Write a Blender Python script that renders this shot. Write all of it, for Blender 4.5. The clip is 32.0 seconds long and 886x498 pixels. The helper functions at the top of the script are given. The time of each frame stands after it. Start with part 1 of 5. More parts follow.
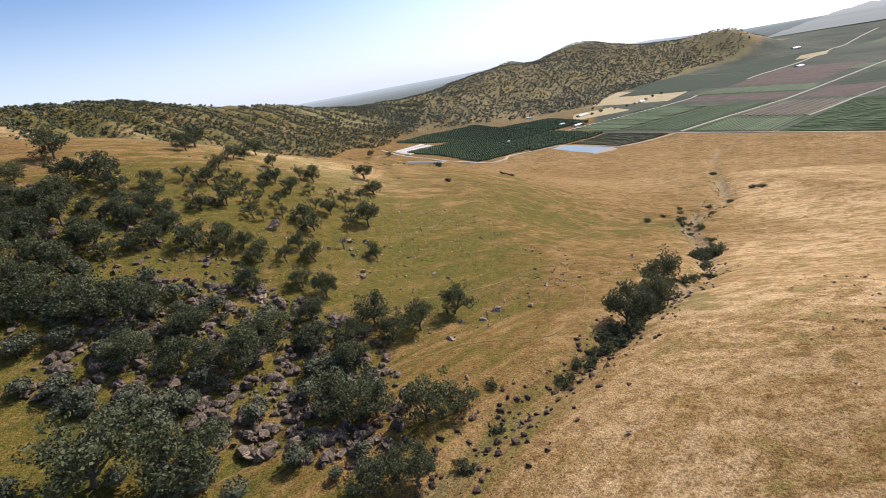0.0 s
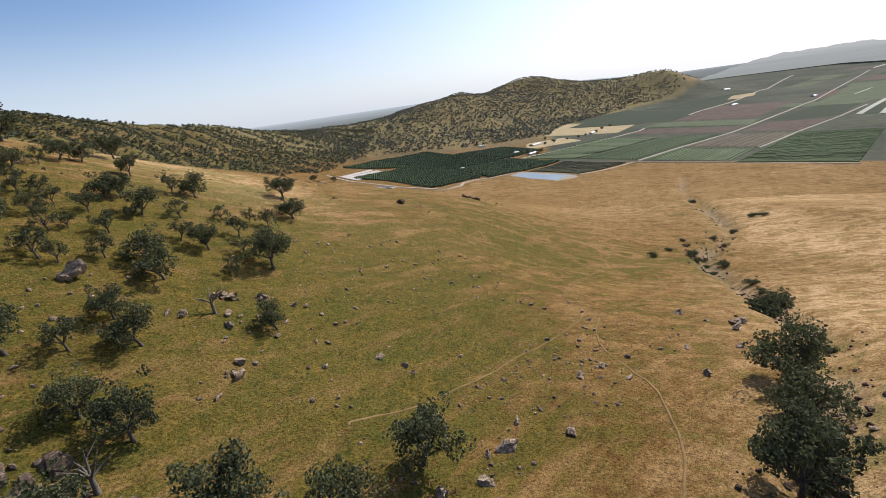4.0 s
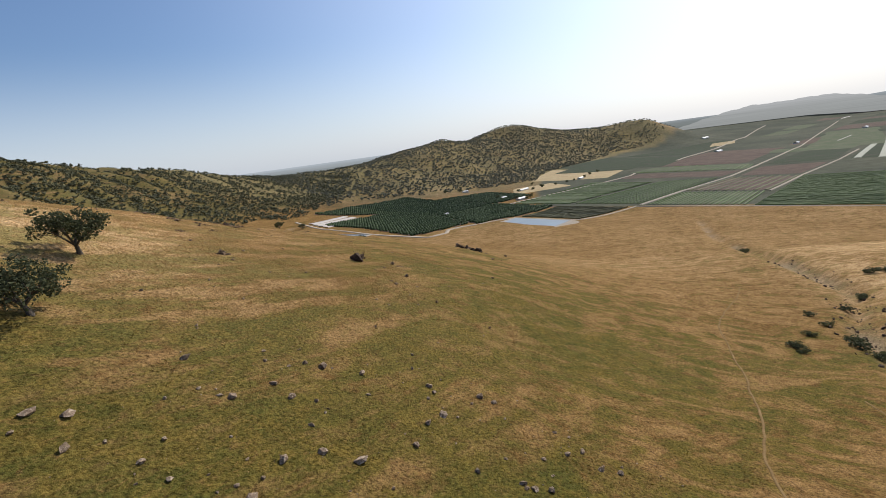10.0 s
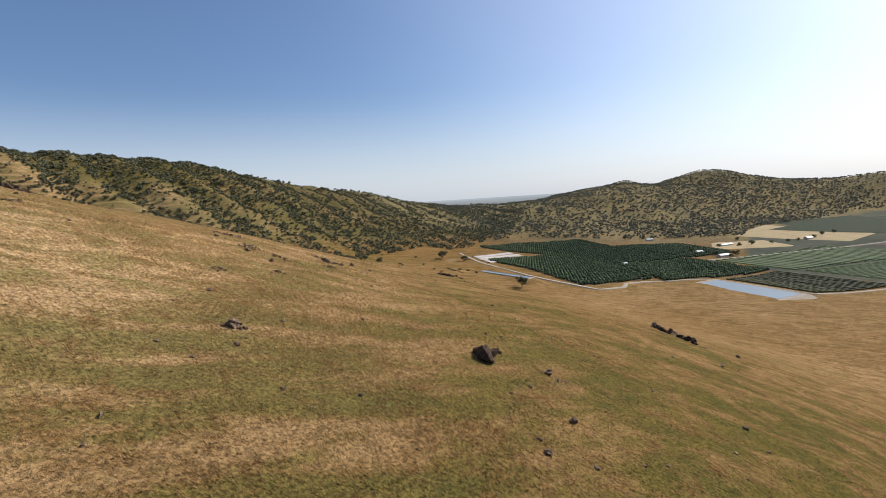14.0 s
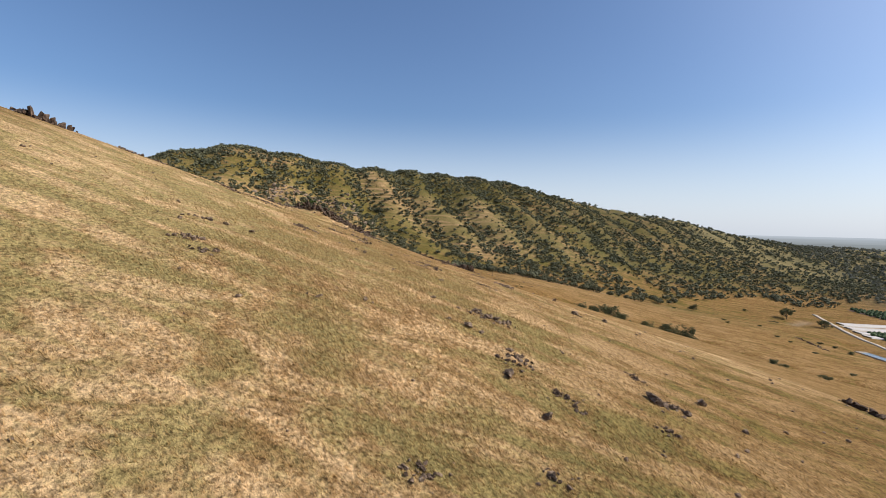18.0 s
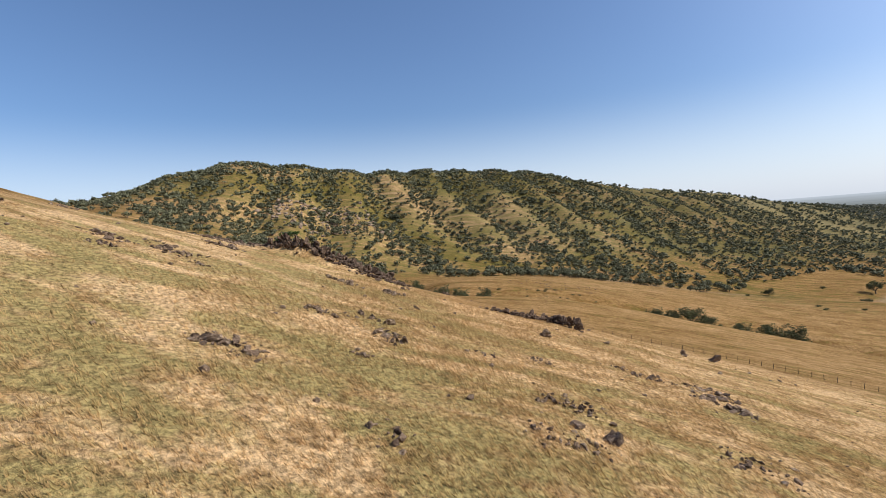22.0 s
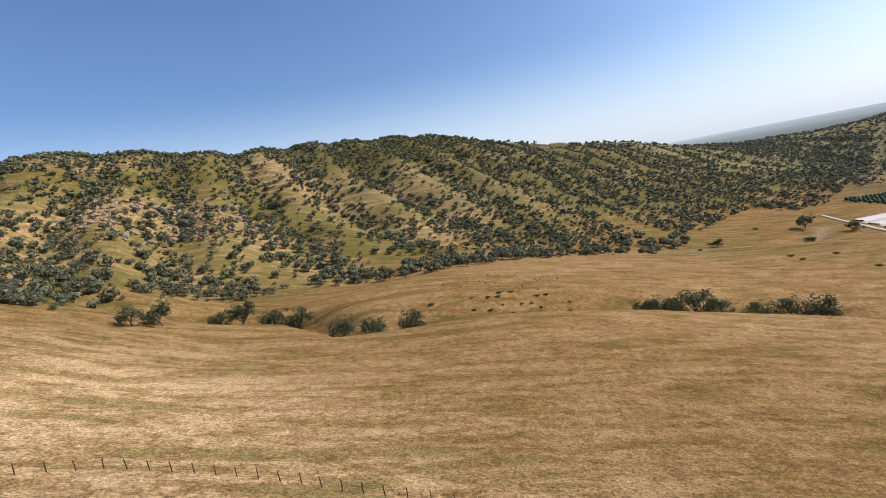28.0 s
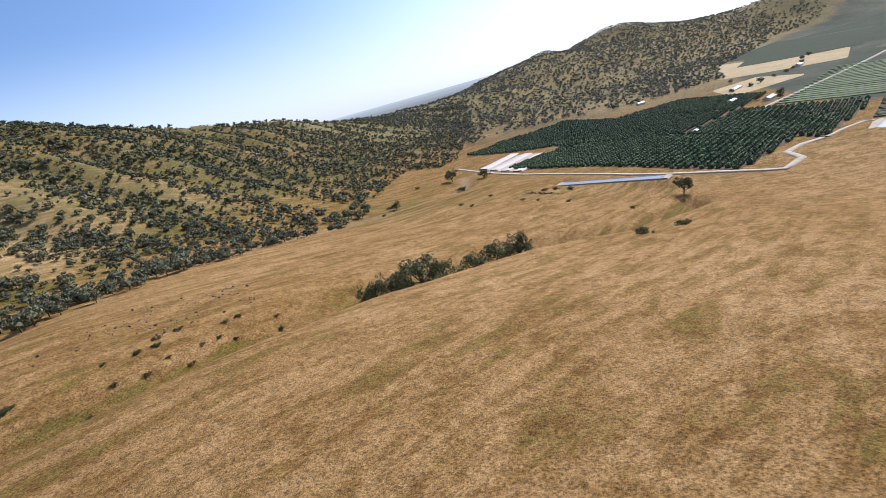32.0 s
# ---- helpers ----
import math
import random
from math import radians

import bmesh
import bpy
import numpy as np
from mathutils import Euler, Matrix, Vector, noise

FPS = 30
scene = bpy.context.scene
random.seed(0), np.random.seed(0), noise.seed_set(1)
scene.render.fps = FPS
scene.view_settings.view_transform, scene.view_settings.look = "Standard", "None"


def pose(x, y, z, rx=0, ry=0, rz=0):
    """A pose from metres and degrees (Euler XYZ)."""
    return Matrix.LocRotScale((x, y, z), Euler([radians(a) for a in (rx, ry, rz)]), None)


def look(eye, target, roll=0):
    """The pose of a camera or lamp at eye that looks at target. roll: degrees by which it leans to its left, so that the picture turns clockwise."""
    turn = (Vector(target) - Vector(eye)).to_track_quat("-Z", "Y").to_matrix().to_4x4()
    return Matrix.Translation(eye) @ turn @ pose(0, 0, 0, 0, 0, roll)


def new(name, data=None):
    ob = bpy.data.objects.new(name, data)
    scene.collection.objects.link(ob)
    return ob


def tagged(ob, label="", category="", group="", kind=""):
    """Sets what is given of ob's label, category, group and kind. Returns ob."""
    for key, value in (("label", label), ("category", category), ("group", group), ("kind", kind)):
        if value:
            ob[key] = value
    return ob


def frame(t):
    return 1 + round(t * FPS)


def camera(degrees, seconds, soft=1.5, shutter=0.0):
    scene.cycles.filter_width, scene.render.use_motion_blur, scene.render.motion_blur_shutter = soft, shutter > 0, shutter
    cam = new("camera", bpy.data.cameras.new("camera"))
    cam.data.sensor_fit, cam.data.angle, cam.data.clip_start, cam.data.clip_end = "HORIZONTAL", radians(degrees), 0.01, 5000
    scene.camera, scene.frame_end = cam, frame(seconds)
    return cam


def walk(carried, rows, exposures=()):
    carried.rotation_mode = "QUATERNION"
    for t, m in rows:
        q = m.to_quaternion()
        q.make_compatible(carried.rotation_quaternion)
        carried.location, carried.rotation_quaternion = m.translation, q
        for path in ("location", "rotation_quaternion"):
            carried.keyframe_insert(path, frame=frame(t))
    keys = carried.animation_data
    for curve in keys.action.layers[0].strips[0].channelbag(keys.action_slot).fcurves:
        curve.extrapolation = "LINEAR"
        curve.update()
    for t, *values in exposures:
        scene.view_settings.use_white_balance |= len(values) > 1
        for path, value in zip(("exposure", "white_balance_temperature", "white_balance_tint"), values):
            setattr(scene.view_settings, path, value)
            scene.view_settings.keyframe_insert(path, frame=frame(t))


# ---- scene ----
# The camera: a small drone that climbs along a hillside and swings out over a swale.
cam = camera(87.0, 32.0, soft=0.6)
PATH = [
    (0, (0.0, 0.0, 0.001), (-0.001, 1.876, -0.694), -10.4),
    (0.5, (-0.642, 9.144, -2.93), (-0.608, 11.023, -3.614), -10.1),
    (1, (-1.176, 18.197, -5.694), (-1.108, 20.078, -6.372), -9.6),
    (1.5, (-1.442, 27.084, -8.068), (-1.349, 28.969, -8.73), -9.9),
    (2, (-1.42, 35.804, -10.202), (-1.289, 37.69, -10.857), -9.3),
    (2.5, (-1.116, 44.36, -12.25), (-0.958, 46.248, -12.892), -8.9),
    (3, (-0.667, 52.798, -14.305), (-0.48, 54.686, -14.937), -8.8),
    (3.5, (-0.15, 61.174, -16.427), (0.062, 63.063, -17.047), -8.5),
    (4, (0.448, 69.412, -18.585), (0.681, 71.302, -19.194), -8.2),
    (4.5, (1.131, 77.564, -20.736), (1.382, 79.456, -21.333), -8.0),
    (5, (1.903, 85.682, -22.833), (2.171, 87.576, -23.419), -7.8),
    (5.5, (2.769, 93.819, -24.832), (3.053, 95.714, -25.404), -7.7),
    (6, (3.733, 102.025, -26.688), (4.034, 103.922, -27.243), -7.6),
    (6.5, (4.639, 110.261, -28.249), (4.955, 112.162, -28.785), -7.4),
    (7, (5.597, 118.592, -29.483), (5.925, 120.496, -30.002), -7.3),
    (7.5, (6.592, 126.909, -30.766), (6.93, 128.815, -31.268), -7.3),
    (8, (7.531, 135.046, -32.038), (7.876, 136.955, -32.523), -7.4),
    (8.5, (8.528, 143.077, -33.31), (8.877, 144.989, -33.781), -7.4),
    (9, (9.708, 150.928, -34.674), (10.058, 152.844, -35.127), -7.6),
    (9.5, (10.931, 158.779, -35.873), (11.281, 160.698, -36.312), -7.7),
    (10, (12.106, 166.59, -37.005), (12.453, 168.514, -37.429), -7.8),
    (10.5, (13.429, 174.421, -38.138), (13.765, 176.35, -38.549), -7.5),
    (11, (14.952, 182.129, -39.119), (15.272, 184.063, -39.516), -7.7),
    (11.5, (16.347, 189.76, -39.9), (16.648, 191.699, -40.285), -7.3),
    (12, (17.456, 197.32, -40.355), (17.716, 199.268, -40.727), -7.0),
    (12.5, (18.175, 204.755, -40.67), (18.347, 206.718, -41.013), -6.5),
    (13, (18.534, 212.215, -40.735), (18.552, 214.193, -41.031), -5.7),
    (13.5, (18.282, 219.986, -40.495), (18.132, 221.965, -40.741), -4.7),
    (14, (17.434, 227.691, -40.093), (17.102, 229.652, -40.298), -3.6),
    (14.5, (15.968, 235.138, -39.405), (15.45, 237.062, -39.578), -2.5),
    (15, (14.038, 242.203, -38.473), (13.329, 244.067, -38.619), -1.7),
    (15.5, (11.75, 248.851, -37.386), (10.86, 250.638, -37.512), -1.0),
    (16, (8.884, 255.062, -36.242), (7.832, 256.759, -36.353), -0.2),
    (16.5, (5.428, 260.837, -35.085), (4.239, 262.442, -35.186), 0.5),
    (17, (1.371, 266.179, -33.961), (0.074, 267.698, -34.056), 1.2),
    (17.5, (-3.299, 271.091, -32.914), (-4.672, 272.542, -33.007), 1.5),
    (18, (-8.595, 275.574, -31.99), (-10.007, 276.987, -32.084), 1.4),
    (18.5, (-14.411, 279.96, -31.035), (-15.853, 281.343, -31.127), 1.2),
    (19, (-20.69, 284.209, -30.041), (-22.155, 285.567, -30.135), 0.7),
    (19.5, (-27.181, 288.397, -29.051), (-28.663, 289.736, -29.144), -0.0),
    (20, (-33.795, 292.624, -28.112), (-35.284, 293.956, -28.206), -1.0),
    (20.5, (-40.504, 297.062, -27.065), (-41.99, 298.397, -27.163), -2.0),
    (21, (-47.076, 301.813, -26.154), (-48.556, 303.154, -26.257), -3.2),
    (21.5, (-53.603, 307.013, -25.764), (-55.078, 308.359, -25.867), -3.8),
    (22, (-59.891, 312.24, -25.411), (-61.358, 313.595, -25.516), -4.5),
    (22.5, (-65.919, 317.602, -24.99), (-67.38, 318.964, -25.094), -5.3),
    (23, (-72.509, 323.604, -24.361), (-73.96, 324.976, -24.469), -5.9),
    (23.5, (-79.029, 329.944, -23.881), (-80.468, 331.328, -23.994), -6.5),
    (24, (-85.417, 336.488, -23.434), (-86.845, 337.883, -23.553), -7.2),
    (24.5, (-91.656, 343.2, -23.055), (-93.074, 344.605, -23.183), -7.7),
    (25, (-97.63, 349.942, -22.683), (-99.048, 351.346, -22.82), -7.8),
    (25.5, (-103.439, 356.67, -22.323), (-104.863, 358.067, -22.47), -7.6),
    (26, (-109.186, 363.342, -21.982), (-110.616, 364.731, -22.139), -7.4),
    (26.5, (-114.972, 369.913, -21.665), (-116.404, 371.298, -21.833), -7.3),
    (27, (-120.898, 376.339, -21.378), (-122.324, 377.73, -21.559), -7.4),
    (27.5, (-126.852, 382.596, -21.31), (-128.191, 384.066, -21.53), -8.8),
    (28, (-132.641, 388.712, -21.493), (-133.817, 390.306, -21.764), -10.8),
    (28.5, (-138.163, 394.905, -21.867), (-139.115, 396.631, -22.207), -12.5),
    (29, (-143.174, 401.408, -22.442), (-143.898, 403.226, -22.857), -13.0),
    (29.5, (-147.492, 408.047, -23.383), (-148.012, 409.919, -23.857), -13.5),
    (30, (-150.912, 414.84, -24.601), (-151.282, 416.736, -25.117), -14.1),
    (30.5, (-153.584, 421.978, -25.991), (-153.811, 423.884, -26.55), -14.8),
    (31, (-155.631, 429.116, -27.626), (-155.727, 431.022, -28.224), -15.4),
    (31.5, (-157.17, 436.156, -29.608), (-157.211, 438.06, -30.219), -15.6),
    (32, (-158.418, 443.218, -31.638), (-158.374, 445.115, -32.269), -15.7),
]
walk(cam, [(t, look(eye, target, roll)) for t, eye, target, roll in PATH], exposures=[(0.0, 0.36, 6200, 14), (4.0, 0.1, 6350, 12), (7.0, -0.06, 6450, 11), (13.0, -0.12, 6450, 10), (15.0, 0.02, 6500, 12), (18.0, 0.06, 6400, 11), (20.0, 0.15, 6350, 11), (24.0, 0.14, 6300, 11), (28.0, 0.18, 6150, 12), (30.0, 0.24, 6000, 14), (32.0, 0.36, 5900, 15)])

# World, sun and sky: late-morning haze, the sun ahead to the right.
SUN_AZ, SUN_EL = radians(50), radians(40)
world = bpy.data.worlds.new("sky")
scene.world = world
world.use_nodes = True
wn = world.node_tree.nodes
sky = wn.new("ShaderNodeTexSky")
sky.sky_type, sky.sun_disc = "NISHITA", False
sky.sun_elevation, sky.sun_rotation = SUN_EL, SUN_AZ
sky.air_density, sky.dust_density, sky.ozone_density, sky.altitude = 1.0, 2.2, 6.0, 300
# valley haze whitens the sky towards the horizon
where = wn.new("ShaderNodeTexCoord")
split = wn.new("ShaderNodeSeparateXYZ")
veil = wn.new("ShaderNodeValToRGB")
blend = wn.new("ShaderNodeMix")
blend.data_type = "RGBA"
wl = world.node_tree.links
wl.new(where.outputs["Generated"], split.inputs[0])
wl.new(split.outputs["Z"], veil.inputs["Fac"])
veil.color_ramp.interpolation = "EASE"
veil.color_ramp.elements[0].position, veil.color_ramp.elements[0].color = 0.0, (0.65, 0.65, 0.65, 1)
veil.color_ramp.elements[1].position, veil.color_ramp.elements[1].color = 0.24, (0, 0, 0, 1)
wl.new(veil.outputs["Color"], blend.inputs[0])
wl.new(sky.outputs["Color"], blend.inputs[6])
blend.inputs[7].default_value = (6.4, 6.9, 7.6, 1)
# bright forward scatter of the haze round the sun
toward = wn.new("ShaderNodeVectorMath")
toward.operation = "DOT_PRODUCT"
toward.inputs[1].default_value = (math.sin(SUN_AZ) * math.cos(SUN_EL), math.cos(SUN_AZ) * math.cos(SUN_EL), math.sin(SUN_EL))
wl.new(where.outputs["Generated"], toward.inputs[0])
glow = wn.new("ShaderNodeMapRange")
glow.interpolation_type = "SMOOTHERSTEP"
glow.inputs["From Min"].default_value, glow.inputs["From Max"].default_value, glow.inputs["To Max"].default_value = 0.35, 1.0, 0.3
wl.new(toward.outputs["Value"], glow.inputs["Value"])
aureole = wn.new("ShaderNodeMix")
aureole.data_type, aureole.blend_type = "RGBA", "ADD"
wl.new(glow.outputs["Result"], aureole.inputs[0])
wl.new(blend.outputs[2], aureole.inputs[6])
aureole.inputs[7].default_value = (4.2, 4.1, 3.9, 1)
wl.new(aureole.outputs[2], wn["Background"].inputs["Color"])
wn["Background"].inputs["Strength"].default_value = 0.13
sun_data = bpy.data.lights.new("sun", "SUN")
sun_data.energy, sun_data.angle, sun_data.color = 4.6, radians(0.6), (1.0, 0.93, 0.82)
sun_to = Vector((math.sin(SUN_AZ) * math.cos(SUN_EL), math.cos(SUN_AZ) * math.cos(SUN_EL), math.sin(SUN_EL)))
sun = new("sun", sun_data)
sun.matrix_world = look(sun_to * 400, (0, 0, 0))

# ---- materials ----
class Nodes:
    """A small builder of node materials."""

    def __init__(self, name, rough=0.85, spec=0.2):
        self.m = bpy.data.materials.new(name)
        self.m.use_nodes = True
        self.t = self.m.node_tree
        self.b = self.t.nodes["Principled BSDF"]
        self.b.inputs["Roughness"].default_value = rough
        self.b.inputs["Specular IOR Level"].default_value = spec
        self.pos = self.t.nodes.new("ShaderNodeNewGeometry").outputs["Position"]

    def link(self, a, b):
        self.t.links.new(a, b)

    def scaled(self, sx, sy, sz, turn=0.0, source=None):
        n = self.t.nodes.new("ShaderNodeMapping")
        n.inputs["Scale"].default_value = (sx, sy, sz)
        n.inputs["Rotation"].default_value = (0, 0, turn)
        self.link(source or self.pos, n.inputs["Vector"])
        return n.outputs["Vector"]

    def along(self, length, width, turn):
        """Coordinates drawn out to streaks that lie in one direction."""
        n = self.t.nodes.new("ShaderNodeMapping")
        n.vector_type = "TEXTURE"
        n.inputs["Scale"].default_value, n.inputs["Rotation"].default_value = (length, width, width), (0, 0, turn)
        self.link(self.pos, n.inputs["Vector"])
        return n.outputs["Vector"]

    def noise(self, scale, detail=3.0, rough=0.55, vector=None, warp=0.0):
        n = self.t.nodes.new("ShaderNodeTexNoise")
        n.inputs["Scale"].default_value, n.inputs["Detail"].default_value = scale, detail
        n.inputs["Roughness"].default_value, n.inputs["Distortion"].default_value = rough, warp
        self.link(vector or self.pos, n.inputs["Vector"])
        return n.outputs["Fac"]

    def voronoi(self, scale, vector=None):
        n = self.t.nodes.new("ShaderNodeTexVoronoi")
        n.inputs["Scale"].default_value = scale
        self.link(vector or self.pos, n.inputs["Vector"])
        return n.outputs["Distance"]

    def ramp(self, fac, *stops):
        n = self.t.nodes.new("ShaderNodeValToRGB")
        e = n.color_ramp.elements
        while len(e) < len(stops):
            e.new(0.5)
        for k, (p, c) in enumerate(stops):
            e[k].position, e[k].color = p, (*((c,) * 3 if isinstance(c, (int, float)) else c), 1)
        self.link(fac, n.inputs["Fac"])
        return n.outputs["Color"]

    def mix(self, fac, a, b, kind="MIX"):
        n = self.t.nodes.new("ShaderNodeMix")
        n.data_type, n.blend_type = "RGBA", kind
        for socket, v in ((n.inputs[0], fac), (n.inputs[6], a), (n.inputs[7], b)):
            if isinstance(v, (int, float)):
                socket.default_value = v if socket == n.inputs[0] else (v, v, v, 1)
            elif isinstance(v, tuple):
                socket.default_value = (*v, 1)
            else:
                self.link(v, socket)
        return n.outputs[2]

    def attribute(self, name):
        n = self.t.nodes.new("ShaderNodeAttribute")
        n.attribute_name = name
        s = self.t.nodes.new("ShaderNodeSeparateColor")
        self.link(n.outputs["Color"], s.inputs["Color"])
        return s.outputs

    def random(self):
        return self.t.nodes.new("ShaderNodeObjectInfo").outputs["Random"]

    def island(self):
        return self.t.nodes.new("ShaderNodeNewGeometry").outputs["Random Per Island"]

    def bump(self, height, strength, distance):
        n = self.t.nodes.new("ShaderNodeBump")
        n.inputs["Strength"].default_value, n.inputs["Distance"].default_value = strength, distance
        self.link(height, n.inputs["Height"])
        self.link(n.outputs["Normal"], self.b.inputs["Normal"])
        return self

    def colour(self, c):
        if isinstance(c, tuple):
            self.b.inputs["Base Color"].default_value = (*c, 1)
        else:
            self.link(c, self.b.inputs["Base Color"])
        return self

    def leafy(self, amount, c):
        """Lets some of the light through, as thin leaves and blades do."""
        tr = self.t.nodes.new("ShaderNodeBsdfTranslucent")
        mx = self.t.nodes.new("ShaderNodeMixShader")
        mx.inputs[0].default_value = amount
        self.link(c, tr.inputs["Color"])
        self.link(self.b.outputs["BSDF"], mx.inputs[1])
        self.link(tr.outputs["BSDF"], mx.inputs[2])
        self.link(mx.outputs[0], self.t.nodes["Material Output"].inputs["Surface"])
        return self


STRAW, TAN, GOLD, OCHRE, RUST = (0.6016, 0.4089, 0.2115), (0.387, 0.2358, 0.1008), (0.2478, 0.1411, 0.0487), (0.1681, 0.0918, 0.0246), (0.1353, 0.064, 0.0213)
GREEN, OLIVE, DIRT = (0.064, 0.074, 0.011), (0.13, 0.092, 0.014), (0.38, 0.29, 0.19)


def grass_colour(n):
    """Sun-cured grass: pale straw, gold and rust, with green where the soil stays damp; 'cover' holds damp, bare and pale shares."""
    r, g, b = (n.attribute("cover")[k] for k in range(3))
    patch = n.noise(0.13, 5, 0.65, warp=1.0)
    clump = n.noise(0.5, 5, 0.75, warp=0.6)
    tuft = n.noise(2.4, 4, 0.8)
    xyz = n.t.nodes.new("ShaderNodeSeparateXYZ")
    n.link(n.pos, xyz.inputs[0])
    side = n.t.nodes.new("ShaderNodeMapRange")
    side.inputs["From Min"].default_value, side.inputs["From Max"].default_value = 0, 60
    n.link(xyz.outputs["X"], side.inputs["Value"])
    side = side.outputs["Result"]
    streak = n.mix(side, n.noise(1.0, 5, 0.75, n.along(2.0, 1.0, 0.7), 1.0), n.noise(1.0, 5, 0.75, n.along(1.7, 1.1, -0.12), 1.0))
    bands = n.mix(side, n.noise(1.0, 4, 0.62, n.along(44, 5.5, 0.72), 0.5), n.noise(1.0, 4, 0.62, n.along(15, 8, -0.15), 1.4))
    tone = n.mix(0.5, n.mix(0.5, patch, clump), n.mix(0.5, bands, streak))
    dry = n.ramp(tone, (0.39, RUST), (0.46, OCHRE), (0.54, GOLD), (0.69, TAN))
    pale = n.ramp(n.mix(0.5, bands, n.mix(0.5, streak, clump)), (0.41, GOLD), (0.47, TAN), (0.55, STRAW))
    dry = n.mix(b, dry, pale)
    green = n.mix(n.ramp(n.mix(0.5, clump, patch), (0.44, 0.0), (0.60, 1.0)), GREEN, OLIVE)
    green = n.mix(n.mix(0.3, b, 0.0), green, (0.42, 0.33, 0.14))
    green = n.mix(n.ramp(streak, (0.54, 0.0), (0.66, 0.6)), green, GOLD)
    share = n.mix(0.45, r, n.ramp(bands, (0.38, 1.0), (0.60, 0.0)))
    share = n.mix(0.3, share, n.ramp(n.mix(0.5, clump, patch), (0.40, 0.0), (0.60, 1.0)))
    c = n.mix(n.ramp(share, (0.37, 0.0), (0.62, 0.92)), dry, green)
    c = n.mix(n.ramp(g, (0.05, 0.0), (0.8, 0.9)), c, n.mix(tuft, (0.22, 0.16, 0.10), DIRT))
    c = n.mix(0.75, c, n.ramp(tuft, (0.37, 0.2), (0.60, 1.4)), "MULTIPLY")
    c = n.mix(0.5, c, n.ramp(n.voronoi(0.8), (0.08, 0.25), (0.2, 1.0)), "MULTIPLY")
    return n.mix(0.6, c, n.ramp(clump, (0.36, 0.72), (0.60, 1.16)), "MULTIPLY"), tuft, clump


def ground_material():
    n = Nodes("hill_grass", 0.95, 0.05)
    c, tuft, streak = grass_colour(n)
    farm = n.t.nodes.new("ShaderNodeAttribute")
    farm.attribute_name = "cover"
    # cropland greens greyed: some valley haze is put into this colour
    crop = n.ramp(n.noise(0.004, 3, 0.6), (0.35, (0.056, 0.064, 0.044)), (0.65, (0.098, 0.10, 0.068)))
    n.colour(n.mix(farm.outputs["Alpha"], c, n.mix(0.5, crop, n.ramp(n.noise(0.05, 5, 0.7), (0.3, 0.5), (0.7, 1.3)), "MULTIPLY")))
    return n.bump(n.mix(0.5, tuft, n.noise(5.0, 4, 0.75)), 1.0, 0.4).m


def blade_material():
    n = Nodes("grass_blades", 0.8, 0.1)
    c, _, _ = grass_colour(n)
    c = n.mix(n.ramp(n.island(), (0.0, 0.1), (1.0, 0.7)), c, (0.60, 0.40, 0.18))
    return n.colour(c).leafy(0.5, c).m


def tuft_material():
    n = Nodes("grass_tufts", 0.85, 0.08)
    c, _, _ = grass_colour(n)
    c = n.mix(n.ramp(n.island(), (0.0, 0.0), (1.0, 0.25)), c, (0.36, 0.22, 0.07))
    return n.colour(c).leafy(0.5, c).m


def foliage_material(name, dark, light, shade=0.22):
    n = Nodes(name, 0.75, 0.15)
    c = n.ramp(n.island(), (0.0, dark), (1.0, light))
    c = n.mix(0.5, c, n.ramp(n.random(), (0.0, (0.62, 0.66, 0.6)), (1.0, (1.45, 1.35, 1.15))), "MULTIPLY")
    c = n.mix(0.5, c, n.ramp(n.noise(0.9, 3), (0.3, 0.55), (0.7, 1.3)), "MULTIPLY")
    return n.colour(c).leafy(shade, c).m


def wood_material(name, dark, light):
    n = Nodes(name, 0.9, 0.1)
    grain = n.noise(6, 5, 0.7, n.scaled(3, 3, 0.5))
    return n.colour(n.ramp(grain, (0.3, dark), (0.7, light))).bump(grain, 0.8, 0.04).m


def rock_material(name, dark, light, lichen):
    n = Nodes(name, 0.85, 0.25)
    big, fine = n.noise(0.9, 5, 0.65, warp=0.8), n.noise(7, 5, 0.7)
    c = n.ramp(big, (0.3, dark), (0.7, light))
    c = n.mix(n.ramp(n.noise(2.3, 4, 0.7), (0.52, 0.0), (0.62, 0.75)), c, lichen)
    c = n.mix(0.6, c, n.ramp(fine, (0.3, 0.45), (0.7, 1.25)), "MULTIPLY")
    c = n.mix(0.5, c, n.ramp(n.random(), (0.0, (0.62, 0.58, 0.58)), (1.0, (1.35, 1.3, 1.25))), "MULTIPLY")
    return n.colour(c).bump(n.mix(0.5, big, fine), 1.0, 0.25).m


def field_material(name, soil, leaf, cover=0.5):
    n = Nodes(name, 0.95, 0.05)
    c = n.ramp(n.noise(0.03, 5, 0.65, warp=0.5), (0.3, soil), (0.3 + 0.6 * cover, leaf))
    c = n.mix(0.6, c, n.ramp(n.noise(0.5, 4, 0.7), (0.3, 0.5), (0.7, 1.2)), "MULTIPLY")
    return n.colour(c).bump(n.noise(1.2, 3), 0.8, 0.3).m


def dirt_material(name, dark, light):
    n = Nodes(name, 0.95, 0.05)
    c = n.ramp(n.noise(0.35, 5, 0.7), (0.3, dark), (0.7, light))
    return n.colour(n.mix(0.4, c, n.ramp(n.noise(3, 4), (0.3, 0.6), (0.7, 1.15)), "MULTIPLY")).bump(n.noise(2, 4), 0.5, 0.1).m


